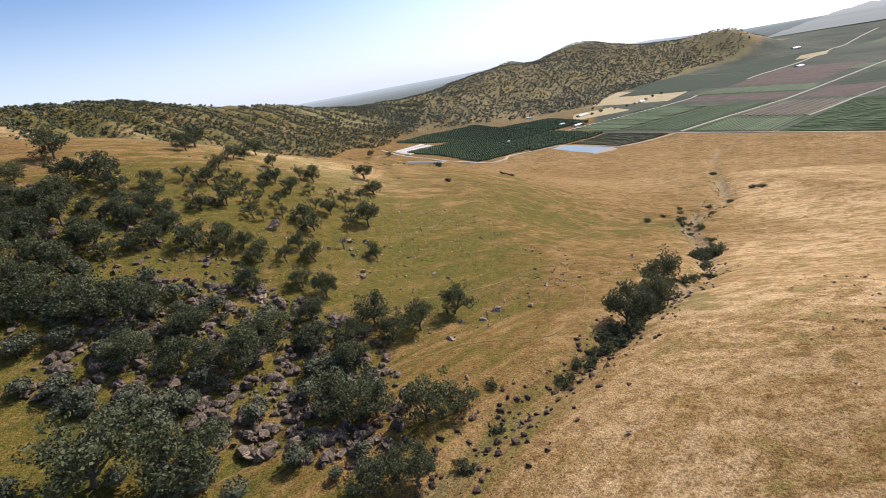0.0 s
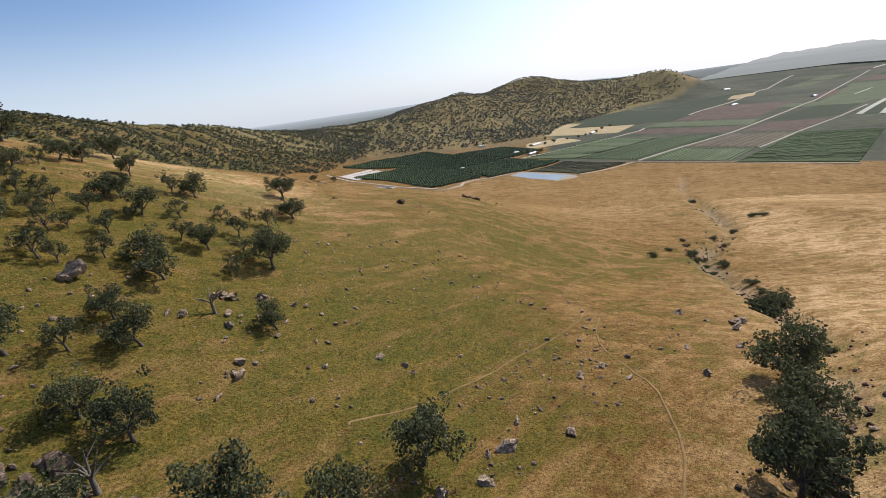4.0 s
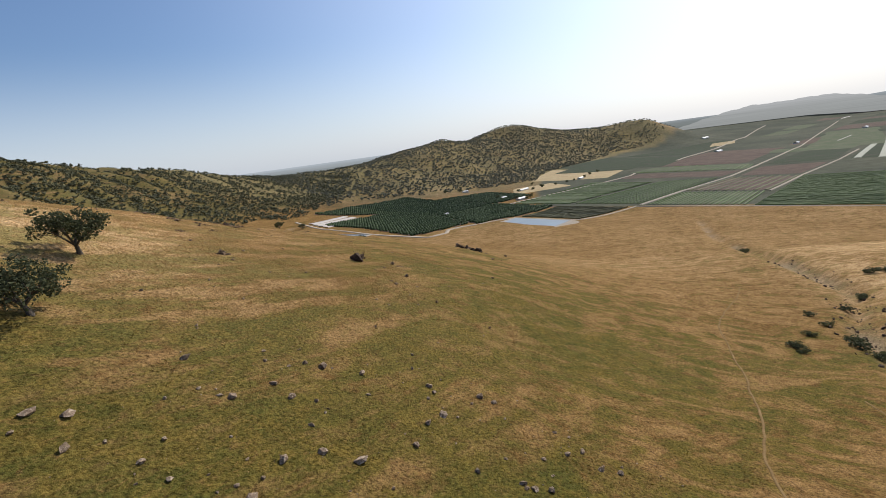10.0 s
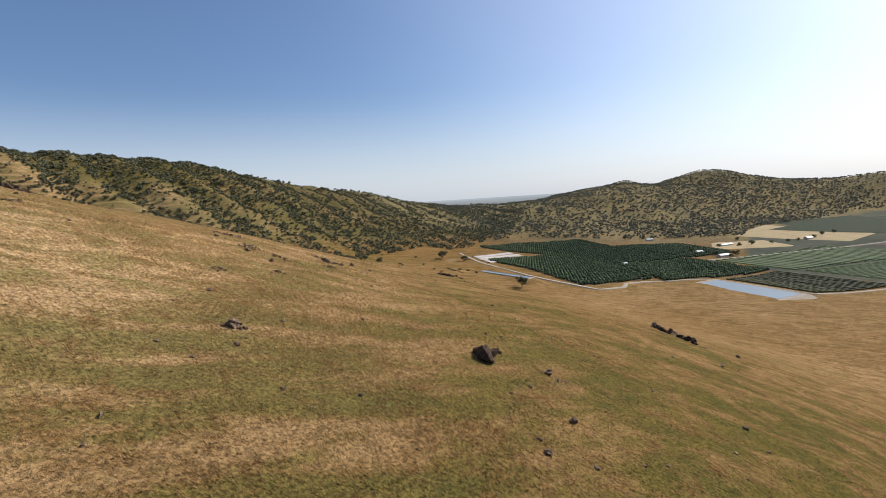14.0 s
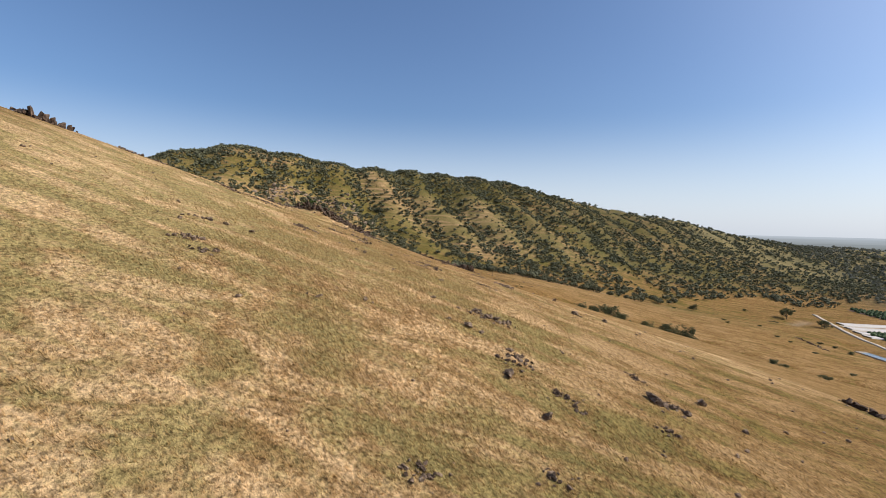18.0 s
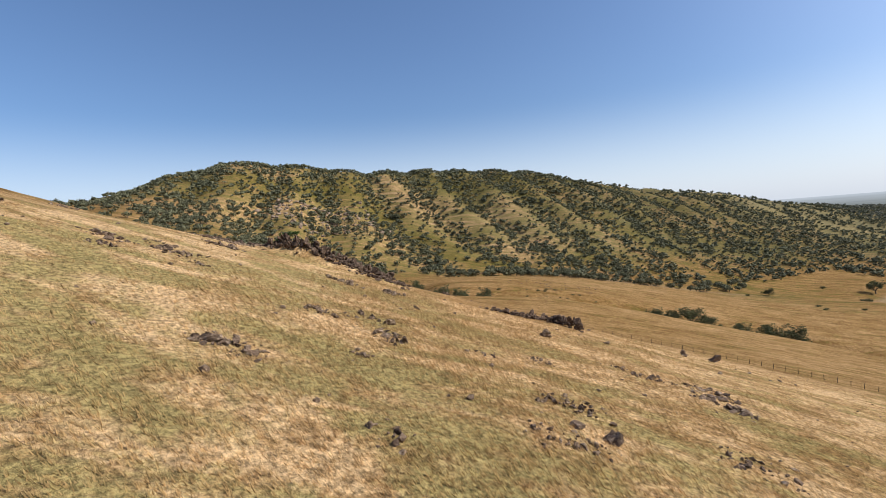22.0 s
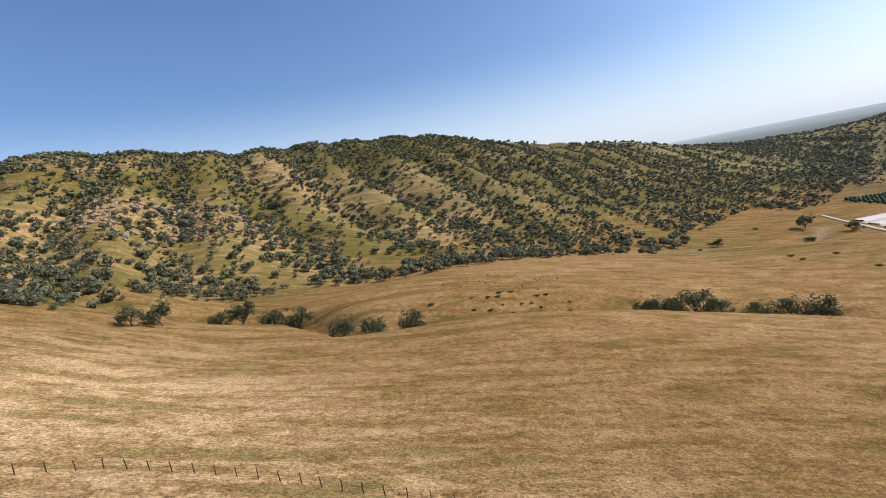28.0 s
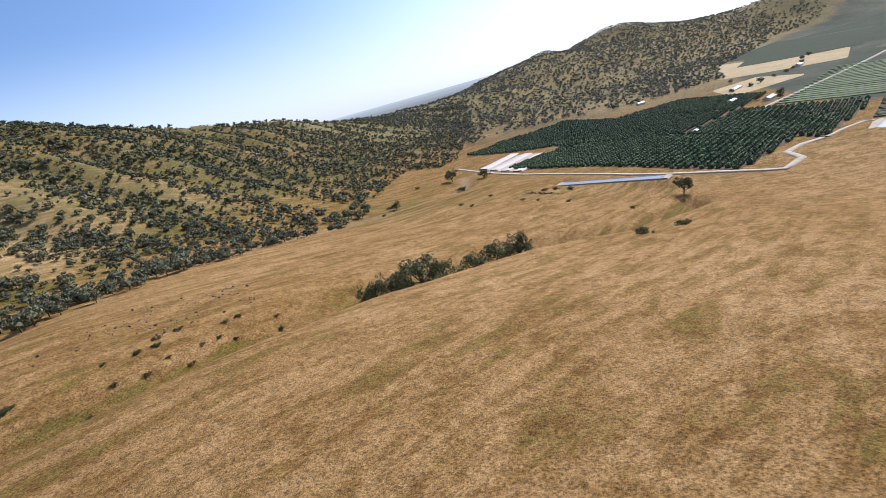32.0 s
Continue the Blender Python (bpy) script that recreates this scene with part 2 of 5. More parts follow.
def water_material(name, tint):
    n = Nodes(name, 0.28, 0.3)
    n.colour(n.ramp(n.noise(0.05, 3), (0.3, tint), (0.7, tuple(v * 1.2 for v in tint))))
    return n.bump(n.noise(0.6, 3, 0.6, n.scaled(1, 2.5, 1)), 0.25, 0.05).m


def plain_material(name, a, b, rough=0.8, scale=2.0):
    n = Nodes(name, rough, 0.3)
    return n.colour(n.ramp(n.noise(scale, 4), (0.3, a), (0.7, b))).m


M_GROUND, M_BLADE, M_TUFT = ground_material(), blade_material(), tuft_material()
M_OAK = foliage_material("oak_leaves", (0.050, 0.060, 0.030), (0.125, 0.135, 0.070), 0.3)
M_OAK_FRESH = foliage_material("fresh_oak_leaves", (0.035, 0.062, 0.018), (0.105, 0.16, 0.045), 0.3)
M_FAR_OAK = foliage_material("hillside_oak_leaves", (0.052, 0.058, 0.036), (0.16, 0.162, 0.098), 0.15)
# far hill oaks: distance haze is put into the leaf colour as paler grey
M_HAZY_OAK = foliage_material("haze_tinted_oak_leaves", (0.085, 0.09, 0.07), (0.19, 0.192, 0.15), 0.3)
M_CITRUS = foliage_material("citrus_leaves", (0.04, 0.066, 0.03), (0.09, 0.132, 0.06), 0.15)
M_VINE = foliage_material("vine_leaves", (0.062, 0.10, 0.03), (0.125, 0.18, 0.065), 0.15)
M_BRUSH = foliage_material("brush_leaves", (0.045, 0.05, 0.02), (0.11, 0.11, 0.05), 0.15)
M_BARK = wood_material("oak_bark", (0.05, 0.042, 0.034), (0.16, 0.135, 0.11))
M_POST = wood_material("dark_post", (0.035, 0.024, 0.018), (0.10, 0.07, 0.05))
M_DEAD = wood_material("dead_wood", (0.08, 0.066, 0.054), (0.22, 0.19, 0.16))
M_ROCK = rock_material("granite", (0.12, 0.082, 0.054), (0.37, 0.275, 0.19), (0.58, 0.47, 0.35))
M_BASALT = rock_material("dark_rock", (0.034, 0.022, 0.015), (0.13, 0.083, 0.052), (0.25, 0.175, 0.12))
M_FIELDSTONE = rock_material("brown_fieldstone", (0.085, 0.056, 0.036), (0.25, 0.172, 0.112), (0.42, 0.325, 0.23))
# granite in darker tones: the shade among the oaks is put into its colour
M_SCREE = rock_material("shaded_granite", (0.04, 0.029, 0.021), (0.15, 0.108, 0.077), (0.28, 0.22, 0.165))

# Landforms: heights along crests, slopes and hollows (x, y, z in metres), through which the ground is drawn as one smooth sheet.
HILL_FOOT = [
    (14, 128.5, -72), (-35, 161, -51), (-35, 257, -47.5), (-27.5, 229, -52), (-34, 166, -53), (-6, 184, -63.6), (-40, 68, -59),
    (0, 87, -63), (25, 61, -60.5), (38.7, 145, -73), (-35, 168, -53), (-27.7, 171, -56), (-11.6, 168.5, -63.5), (3.7, 177, -68),
    (32, 143, -72), (39, 147, -75), (52, 200, -83.3), (62, 252, -89), (-8, 236, -60), (-16, 234, -56), (48, 259, -81.3),
    (17.7, 238, -69),
]
HILL_FLANK = [
    (11, 297, -65), (61.5, 379, -85), (19, 274.5, -67), (-19, 280, -55), (-28, 347, -57.5), (-13.5, 417, -71), (-71, 294, -34.3),
    (-54, 302, -40), (-50, 323, -43.3), (-84.5, 299, -31.6), (-73, 359, -44.7), (-82.4, 302.6, -32.6), (-112, 384, -44), (-118, 354.6, -36),
    (31, 275, -71), (-30, 370, -58.5), (-107, 333.6, -32.3), (-97, 338, -36), (-88, 350, -40), (-96, 325, -34), (-86, 363, -44),
]
EAST_SLOPE = [
    (207, 310, -117), (270, 434, -133), (55, 63, -58.5), (78.5, 158, -82), (121, 196, -96), (82, 162, -83), (71, 148, -78.5),
    (72, 172, -81), (168, 431, -126), (130, 268, -106), (246, 372, -122.5), (60, 0, -56), (110, 102, -66), (131, 123, -78),
    (251, 311, -117), (250, 120, -90), (200, 200, -100), (180, 40, -60), (300, 0, -70), (300, -300, -60),
]
EAST_HILLS_A = [
    (982, 2657, 9), (463, 2337, -15), (64, 2103, -65), (1630, 1872, -186), (-50, 1350, -124), (0, 1600, -105), (250, 1340, -148),
    (60, 1330, -142), (700, 1720, -148), (1080, 1970, -158), (1350, 2150, -138), (500, 2000, -80), (300, 1850, -68), (900, 2350, -62),
    (230, 1640, -95), (250, 2150, -40), (700, 2450, -34), (1160, 2600, -38), (1360, 2490, -60), (1460, 2430, -44), (1550, 2370, -44),
    (1674, 2280, -86), (1760, 2207, -140), (900, 2650, 14), (800, 1900, -136), (1200, 2200, -122), (500, 1700, -116), (1900, 2500, -150),
]
EAST_HILLS_B = [
    (0, 2500, -140), (600, 3000, -120),
]
VALLEY_FLOOR = [
    (190, 783, -151), (247, 813, -153), (284, 712, -152), (220, 684, -149.5), (260, 900, -160), (330, 850, -161), (-73, 1060, -142), (-114, 911, -136), (-113, 992, -136), (143, 944, -152), (324, 1114, -158), (537, 1343, -167),
    (1054, 1478, -167), (1074, 982, -177), (440, 813, -165), (539, 681, -165), (588, 585, -165), (370, 790, -163), (322, 314, -117),
    (360, 420, -131), (430, 560, -150), (350, 600, -150), (260, 560, -143), (170, 560, -139), (560, 1440, -157), (900, 400, -172),
    (700, 250, -150), (500, 200, -130), (600, 0, -110),
]
NORTH_SWALE = [
    (90, 755, -147), (16, 739, -139), (-165, 614, -94), (-119, 645, -107), (-131, 641, -104), (-59, 645, -119), (-93, 854, -119),
    (-178, 846, -119), (-117, 894, -131), (-43, 792, -132), (-51, 628, -113.5), (-265, 817, -103), (-246, 553, -70), (-241, 570, -72), (-270, 577, -64.5), (-287, 545, -61.5), (-250, 640, -80.6), (-189, 657, -92), (-206, 728, -100.5), (-115, 759, -113.6), (120, 640, -144),
    (60, 560, -122), (-200, 1250, -100),
]
WEST_RIDGE = [
    (-553, 1023, 46), (-658, 855, 66), (-742, 551, 84), (-523, 542, -5), (-493, 677, -32), (-325, 572, -70), (-335, 846, -68),
    (-551, 456, 16), (-313, 1008, -78), (-400, 635, -54), (-330, 600, -73), (-690, 400, 28), (-900, 700, 40), (-465, 1170, 7),
    (-400, 1400, -9), (-320, 1550, -36), (-230, 1640, -53), (-160, 1800, -64), (-330, 1200, -50), (-180, 1450, -88), (-800, 1100, 30),
    (-700, 1400, -10), (-400, 1900, -100), (-600, 2500, -160),
]
FENCED_FIELD = [
    (-238, 508, -67), (-211, 529, -69.5), (-302, 507, -64), (-253, 489, -65), (-314, 490, -61), (-92, 414, -57), (-86.5, 411, -57.5), (-155, 459, -66),
    (-150, 487, -73), (-200, 403, -47), (-179, 416.5, -52.5), (-269, 440, -52.5), (-240, 415, -47.5), (-167, 445, -61.5), (-162, 467, -68),
    (-213, 437, -56), (-355, 430, -34), (-420, 420, -18), (-400, 500, -48),
]
HILL_CREST = [
    (-141.7, 360.6, -33), (-66, 152, -38), (-134, 180, -5), (-100, 216, -14), (-71, 228, -29), (-133, 330, -26), (-153, 342, -24),
    (-150, 60, -20), (-170, 285, -6), (-152, 303, -14), (-195, 291, -2.5), (-180, 313, -15), (-205, 344, -21.5), (-300, 200, 8),
    (-260, 280, 4), (-330, 330, -16), (-300, 383, -22), (-450, 250, 10), (-880, 380, 30),
]
FOREGROUND = [
    (0, 0, -61), (-80, 0, -50), (0, -150, -60), (-450, 0, 30), (-300, -300, 0),
]
LANDFORMS = HILL_FOOT + HILL_FLANK + EAST_SLOPE + EAST_HILLS_A + EAST_HILLS_B + VALLEY_FLOOR + NORTH_SWALE + WEST_RIDGE + FENCED_FIELD + HILL_CREST + FOREGROUND
RNG = np.random.default_rng(7)


def smooth_sheet(spots, relax=0.15):
    """The thin plate through the given heights: its centres and weights."""
    p = np.array(spots, float)
    c, n = p[:, :2] / 100, len(p)
    d = ((c[:, None] - c[None]) ** 2).sum(-1)
    a = np.zeros((n + 3, n + 3))
    a[:n, :n] = np.where(d > 0, 0.5 * d * np.log(d + 1e-12), 0) + relax * np.eye(n)
    a[:n, n], a[:n, n + 1 :], a[n, :n], a[n + 1 :, :n] = 1, c, 1, c.T
    return c, np.linalg.solve(a, np.r_[p[:, 2], 0, 0, 0])


SHEET_C, SHEET_W = smooth_sheet(LANDFORMS)


def waves(x, y, size, seed, octaves=3):
    """Smooth value noise in -1..1 for whole arrays."""
    out, amp = np.zeros_like(x), 1.0
    for k in range(octaves):
        u, v = x / size + 37.1 * seed + 11 * k, y / size - 19.7 * seed + 5 * k
        i, j = np.floor(u), np.floor(v)
        fu, fv = u - i, v - j
        fu, fv = fu * fu * (3 - 2 * fu), fv * fv * (3 - 2 * fv)

        def at(a, b):
            h = np.sin(a * 127.1 + b * 311.7 + seed * 74.7) * 43758.5453
            return 2 * (h - np.floor(h)) - 1

        out += amp * ((at(i, j) * (1 - fu) + at(i + 1, j) * fu) * (1 - fv) + (at(i, j + 1) * (1 - fu) + at(i + 1, j + 1) * fu) * fv)
        amp, size = amp * 0.5, size * 0.47
    return out / 1.75


def near_line(x, y, line):
    """The distance of points from a polyline, and how far along it (0 to 1) the nearest point lies."""
    best, along = np.full(x.shape, 1e9), np.zeros(x.shape)
    p = np.array(line, float)
    for k in range(len(p) - 1):
        e = p[k + 1] - p[k]
        s = np.clip(((x - p[k, 0]) * e[0] + (y - p[k, 1]) * e[1]) / (e @ e), 0, 1)
        d = np.hypot(x - p[k, 0] - s * e[0], y - p[k, 1] - s * e[1])
        along = np.where(d < best, (k + s) / (len(p) - 1), along)
        best = np.minimum(best, d)
    return best, along


def bump_at(x, y, cx, cy, r):
    return np.exp(-((x - cx) ** 2 + (y - cy) ** 2) / r**2)


EAST_GULLY = [(-14, 52), (-5, 62), (4, 70), (15, 78), (26, 87), (37, 96), (46, 107), (64, 122), (92, 147), (120, 195), (142, 250), (170, 284), (208, 314), (243, 381), (275, 438), (333, 535), (408, 640)]
NORTH_GULLY = [(-420, 440), (-345, 462), (-322, 488), (-300, 506), (-262, 500), (-246, 517), (-215, 552), (-190, 585), (-170, 606), (-144, 630), (-119, 648), (-92, 660), (-62, 668), (-30, 690), (10, 715)]
HILL_BROOK = [(-330, 640), (-285, 700), (-245, 770), (-190, 830), (-140, 870), (-110, 930), (-95, 1010)]
PLAIN_EDGE = [(-4000, -9000), (300, -9000), (320, 900), (420, 1180), (560, 1480), (775, 1700), (1190, 2060), (1400, 2120), (1700, 2350), (2300, 3000), (3000, 5000)]
RIB = [(-149, 349.5), (-145.5, 351.5), (-141.8, 353.5), (-139.5, 356), (-136.6, 359.5), (-133.5, 362.5), (-132, 365)]
POND_SHELF = -136.0
TRACKS = [
    [(175, 338), (162, 325), (139, 306), (116, 285), (100, 260), (86, 241), (74, 227), (63, 216), (55, 204), (50, 195), (51, 188), (50, 180), (45, 172), (38, 166), (33, 161), (26, 156), (21, 152), (14, 147), (2, 138), (-10, 132)],
    [(50, 194), (53, 185), (54, 177), (48, 168), (43, 156), (43, 144), (43, 132), (31, 110), (23, 102), (12, 105), (-2, 102), (-17, 94)],
    [(54, 177), (64, 184), (76, 194), (99, 216), (107, 235)],
    [(-45, 62), (-30, 74), (-17, 94)],
]


def level(x, y):
    """The height of the ground, in metres, for arrays x and y."""
    x, y = np.asarray(x, float), np.asarray(y, float)
    shape, x, y = x.shape, x.ravel(), y.ravel()
    cx, cy = np.clip(x, -1000, 1900), np.clip(y, -320, 2950)
    z = np.empty(len(x))
    n = len(SHEET_C)
    for k in range(0, len(x), 30000):
        p = np.stack([cx[k : k + 30000], cy[k : k + 30000]], -1) / 100
        d = ((p[:, None] - SHEET_C[None]) ** 2).sum(-1)
        z[k : k + 30000] = (0.5 * d * np.log(d + 1e-12)) @ SHEET_W[:n] + SHEET_W[n] + p @ SHEET_W[n + 1 :]
    z = np.clip(z, -190, 130)
    away = np.hypot(x - cx, y - cy)
    far_plain = -172 + 12 * np.clip((np.hypot(x, y) - 2500) / 2500, 0, 1)
    share = np.clip(away / 700, 0, 1)
    z = z * (1 - share) + far_plain * share
    plain = np.clip((x + 0.15 * y - 330) / 200, 0, 1) * np.clip((1850 - y + 0.35 * x) / 300, 0, 1)
    z = z * (1 - 0.6 * plain) + 0.6 * plain * (-165 - 0.012 * (x - 300).clip(0))
    # spurs and ravines of the wooded ridge
    ridge = np.clip((-290 - x + 0.16 * (y - 600)) / 120, 0, 1) * np.clip((y - 330) / 150, 0, 1) * np.clip((z + 75) / 40, 0, 1)
    u = 0.37 * x + 0.93 * y + 34 * waves(x, y, 130, 3, 2)
    z = z + ridge * (4.6 * np.sin(u / 11.5) * np.clip((95 - z) / 60, 0.1, 1) + 6.5 * waves(x, y, 70, 5) + 1)
    east = np.clip((y - 1500) / 250, 0, 1) * np.clip((z + 150) / 40, 0, 1)
    z = z + east * (9 * waves(x, y, 150, 8, 3)) + 12 * bump_at(x, y, 463, 2337, 45) + 9 * bump_at(x, y, 900, 2650, 110)
    # gullies
    for line, deep, wide in ((EAST_GULLY, 3.8, 5.0), (NORTH_GULLY, 8.5, 8.5), (HILL_BROOK, 2.5, 9.0)):
        d, s = near_line(x, y, line)
        z = z - deep * np.exp(-((d / wide) ** 1.5)) * np.clip(6 * s, 0.2, 1)
    d, s = near_line(x, y, RIB)
    z = z + 3.2 * np.exp(-((d / 3.4) ** 2)) * np.interp(s, (0, 0.25, 1), (0.4, 1.0, 0.25))
    # the levelled shelf of the holding pond
    d, _ = near_line(x, y, [(-34, 838), (25, 774)])
    shelf = np.exp(-((d / 15) ** 4))
    z = z * (1 - shelf) + POND_SHELF * shelf
    near = np.exp(-((np.hypot(x + 60, y - 300) / 700) ** 2))
    z = z + near * (0.5 * waves(x, y, 23, 1, 2) + 0.22 * waves(x, y, 6, 2, 2))
    return z.reshape(shape)


def level_at(x, y):
    return float(level(np.array([x]), np.array([y]))[0])


def cover_at(x, y):
    """Shares of damp green, bare soil and pale straw on the ground."""
    wild = 0.22 * waves(x, y, 45, 11) + 0.15 * waves(x, y, 14, 12)
    g = 0.14 + wild
    for cx, cy, r, a in ((-60, 165, 75, 0.75), (-15, 195, 70, 0.46), (10, 262, 62, 0.04), (30, 295, 45, 0.12), (60, 265, 42, 0.34), (70, 330, 45, 0.3), (115, 120, 30, 0.3), (-95, 315, 40, 0.22), (-60, 520, 80, 0.32), (-85, 55, 60, 0.8), (35, 330, 55, 0.2), (66, 106, 16, 0.7), (-25, 130, 45, 0.35), (-190, 860, 90, 0.4), (110, 250, 40, 0.25), (-120, 300, 45, 0.26), (-60, 310, 40, 0.2)):
        g = g + a * bump_at(x, y, cx, cy, r)
    d, _ = near_line(x, y, NORTH_GULLY)
    g = g + 0.8 * np.exp(-((d / 13) ** 2)) * np.clip((y - 500) / 30, 0, 1)
    ridge = np.clip((-300 - x + 0.16 * (y - 600) + np.clip((y - 900) * 0.35, 0, 270)) / 90, 0, 1) * np.clip((y - 350) / 100, 0, 1)
    g = g + ridge * (0.50 + 0.2 * np.clip((y - 650) / 150, 0, 1) + 0.7 * waves(x, y, 75, 21)) + 0.65 * np.clip((y - 1280) / 200, 0, 1) * (x < 1600)
    de, _ = near_line(x, y, EAST_GULLY)
    right = np.clip((x - 30) * 0.8 - (y - 120) * 0.62, 0, 40) / 40 * (y < 420)
    g = g - 0.35 * right + 0.3 * np.exp(-((de / 9) ** 2))
    g = g - 0.55 * np.clip((y - 420) / 90, 0, 1) * np.clip((x + 330) / 80, 0, 1) * (y < 760)
    bare = 0.75 * np.exp(-((de / 4.5) ** 2)) * np.clip(waves(x, y, 18, 31) + 0.4, 0, 1)
    db, _ = near_line(x, y, HILL_BROOK)
    bare = np.maximum(bare, 0.5 * np.exp(-((db / 7) ** 2)))
    pale = 0.08 + 0.5 * ridge * np.clip((1000 - y) / 250, 0.3, 1) * np.clip(0.6 - waves(x, y, 75, 21), 0, 1) + 0.7 * right * np.clip(0.7 + waves(x, y, 60, 14), 0, 1) + 0.9 * bump_at(x, y, -230, 400, 70) + 0.95 * bump_at(x, y, -85, 312, 55) + 0.1 * bump_at(x, y, -10, 270, 50) + 0.6 * bump_at(x, y, -125, 318, 45) + 0.5 * bump_at(x, y, -50, 282, 38) + 0.35 * bump_at(x, y, 200, 480, 120) + 0.9 * bump_at(x, y, -125, 365, 42) + 0.9 * bump_at(x, y, -88, 405, 32) + 0.8 * bump_at(x, y, -50, 425, 32) + 0.6 * bump_at(x, y, -140, 405, 30)
    north = np.clip((y - 430) / 40, 0, 1) * np.clip((x + 330) / 60, 0, 1) * (y < 800)
    pale = pale * (1 - north) + north * (0.2 + 0.15 * waves(x, y, 60, 15))
    foot = np.interp(x, *np.array(PLAIN_EDGE, float).T)
    farm = np.clip((0.8 * x + 0.6 * y - 838) / 10, 0, 1) * np.clip((foot - y) / 40, 0, 1)
    # far hill ground paled and greyed in colour, standing in for distance haze
    pale = pale + 0.55 * np.clip((y - 1250) / 150, 0, 1)
    dusky = np.maximum(0.55 * np.clip((y - 1150) / 150, 0, 1), 0.3 * ridge * np.clip((y - 620) / 200, 0, 1)) * np.clip(0.75 + 0.6 * waves(x, y, 70, 33), 0, 1)
    return np.clip(g, 0, 1), np.clip(bare, 0, 1), np.clip(pale, 0, 1), np.maximum(farm, dusky)


def grid_mesh(name, verts, quads, mat, smooth=True):
    me = bpy.data.meshes.new(name)
    me.vertices.add(len(verts))
    me.vertices.foreach_set("co", np.asarray(verts, np.float32).ravel())
    k = quads.shape[1]
    me.loops.add(quads.size)
    me.loops.foreach_set("vertex_index", quads.ravel().astype(np.int32))
    me.polygons.add(len(quads))
    me.polygons.foreach_set("loop_start", np.arange(0, quads.size, k, dtype=np.int32))
    me.polygons.foreach_set("use_smooth", np.full(len(quads), smooth))
    me.materials.append(mat)
    me.update(calc_edges=True)
    me.validate()
    return me


def paint_cover(me, x, y, times=1):
    g, b, p, farm = (np.repeat(v, times) for v in cover_at(x, y))
    layer = me.color_attributes.new("cover", "FLOAT_COLOR", "POINT")
    layer.data.foreach_set("color", np.stack([g, b, p, farm], -1).astype(np.float32).ravel())


def spread(lo, hi, step, far_lo, far_hi, grow=1.03):
    """Grid lines: even between lo and hi, then wider and wider out to the far limits."""
    mid = list(np.arange(lo, hi + step / 2, step))
    up, s = [mid[-1]], step
    while up[-1] < far_hi:
        s *= grow
        up.append(up[-1] + s)
    down, s = [mid[0]], step
    while down[-1] > far_lo:
        s *= grow
        down.append(down[-1] - s)
    return np.array(down[:0:-1] + mid + up[1:])


def build_ground():
    gx, gy = spread(-330, 300, 3.0, -4300, 4600), spread(40, 690, 3.0, -1500, 4700)
    x, y = np.meshgrid(gx, gy)
    z = level(x, y)
    nx, ny = len(gx), len(gy)
    i = (np.arange(ny - 1)[:, None] * nx + np.arange(nx - 1)[None]).ravel()
    quads = np.stack([i, i + 1, i + nx + 1, i + nx], -1)
    me = grid_mesh("ground", np.stack([x.ravel(), y.ravel(), z.ravel()], -1), quads, M_GROUND)
    paint_cover(me, x.ravel(), y.ravel())
    return tagged(new("ground", me), "rolling foothills under sun-cured golden and green grass", "ground", kind="structure")


ground = build_ground()

# ---- shapes ----
def part(name, me, parent, label="", m=None):
    ob = new(name, me)
    ob.parent = parent
    if m is not None:
        ob.matrix_basis = m
    return tagged(ob, label)


def leaf_cloud(rng, centres, radii, per, size, flat=0.8):
    """Small leaf sprays scattered round clump centres: vertices and quads."""
    c = np.repeat(centres, per, 0)
    r = np.repeat(radii, per)
    d = rng.normal(size=(len(c), 3))
    d /= np.linalg.norm(d, axis=1)[:, None]
    p = c + d * (r * rng.uniform(0.45, 1.0, len(c)) ** 0.5)[:, None] * (1, 1, flat)
    a = rng.normal(size=(len(c), 3))
    a -= (a * d).sum(1)[:, None] * d * 0.6
    a /= np.linalg.norm(a, axis=1)[:, None]
    b = np.cross(a, rng.normal(size=(len(c), 3)))
    b /= np.linalg.norm(b, axis=1)[:, None]
    s = size * rng.uniform(0.55, 1.3, len(c))[:, None]
    a, b = a * s, b * s * 0.75
    v = np.stack([p - a - b * 0.3, p + a * 0.2 - b, p + a + b * 0.3, p - a * 0.2 + b], 1).reshape(-1, 3)
    q = np.arange(len(v)).reshape(-1, 4)
    return v, q


def tube(points, radii, sides=7):
    """A tapered limb along points: vertices and quads."""
    p = np.array(points, float)
    v, q = [], []
    for k, (c, r) in enumerate(zip(p, radii)):
        t = p[min(k + 1, len(p) - 1)] - p[max(k - 1, 0)]
        t /= np.linalg.norm(t) + 1e-9
        s = np.cross(t, (0.3, 0.9, 0.2))
        s /= np.linalg.norm(s)
        w = np.cross(t, s)
        for a in np.arange(sides) * 2 * math.pi / sides:
            v.append(c + r * (math.cos(a) * s + math.sin(a) * w))
    for k in range(len(p) - 1):
        for j in range(sides):
            a, b = k * sides + j, k * sides + (j + 1) % sides
            q.append((a, b, b + sides, a + sides))
    return np.array(v), np.array(q)


def joined(pieces):
    v, q, n = [], [], 0
    for pv, pq in pieces:
        v.append(pv)
        q.append(pq + n)
        n += len(pv)
    return np.concatenate(v), np.concatenate(q)


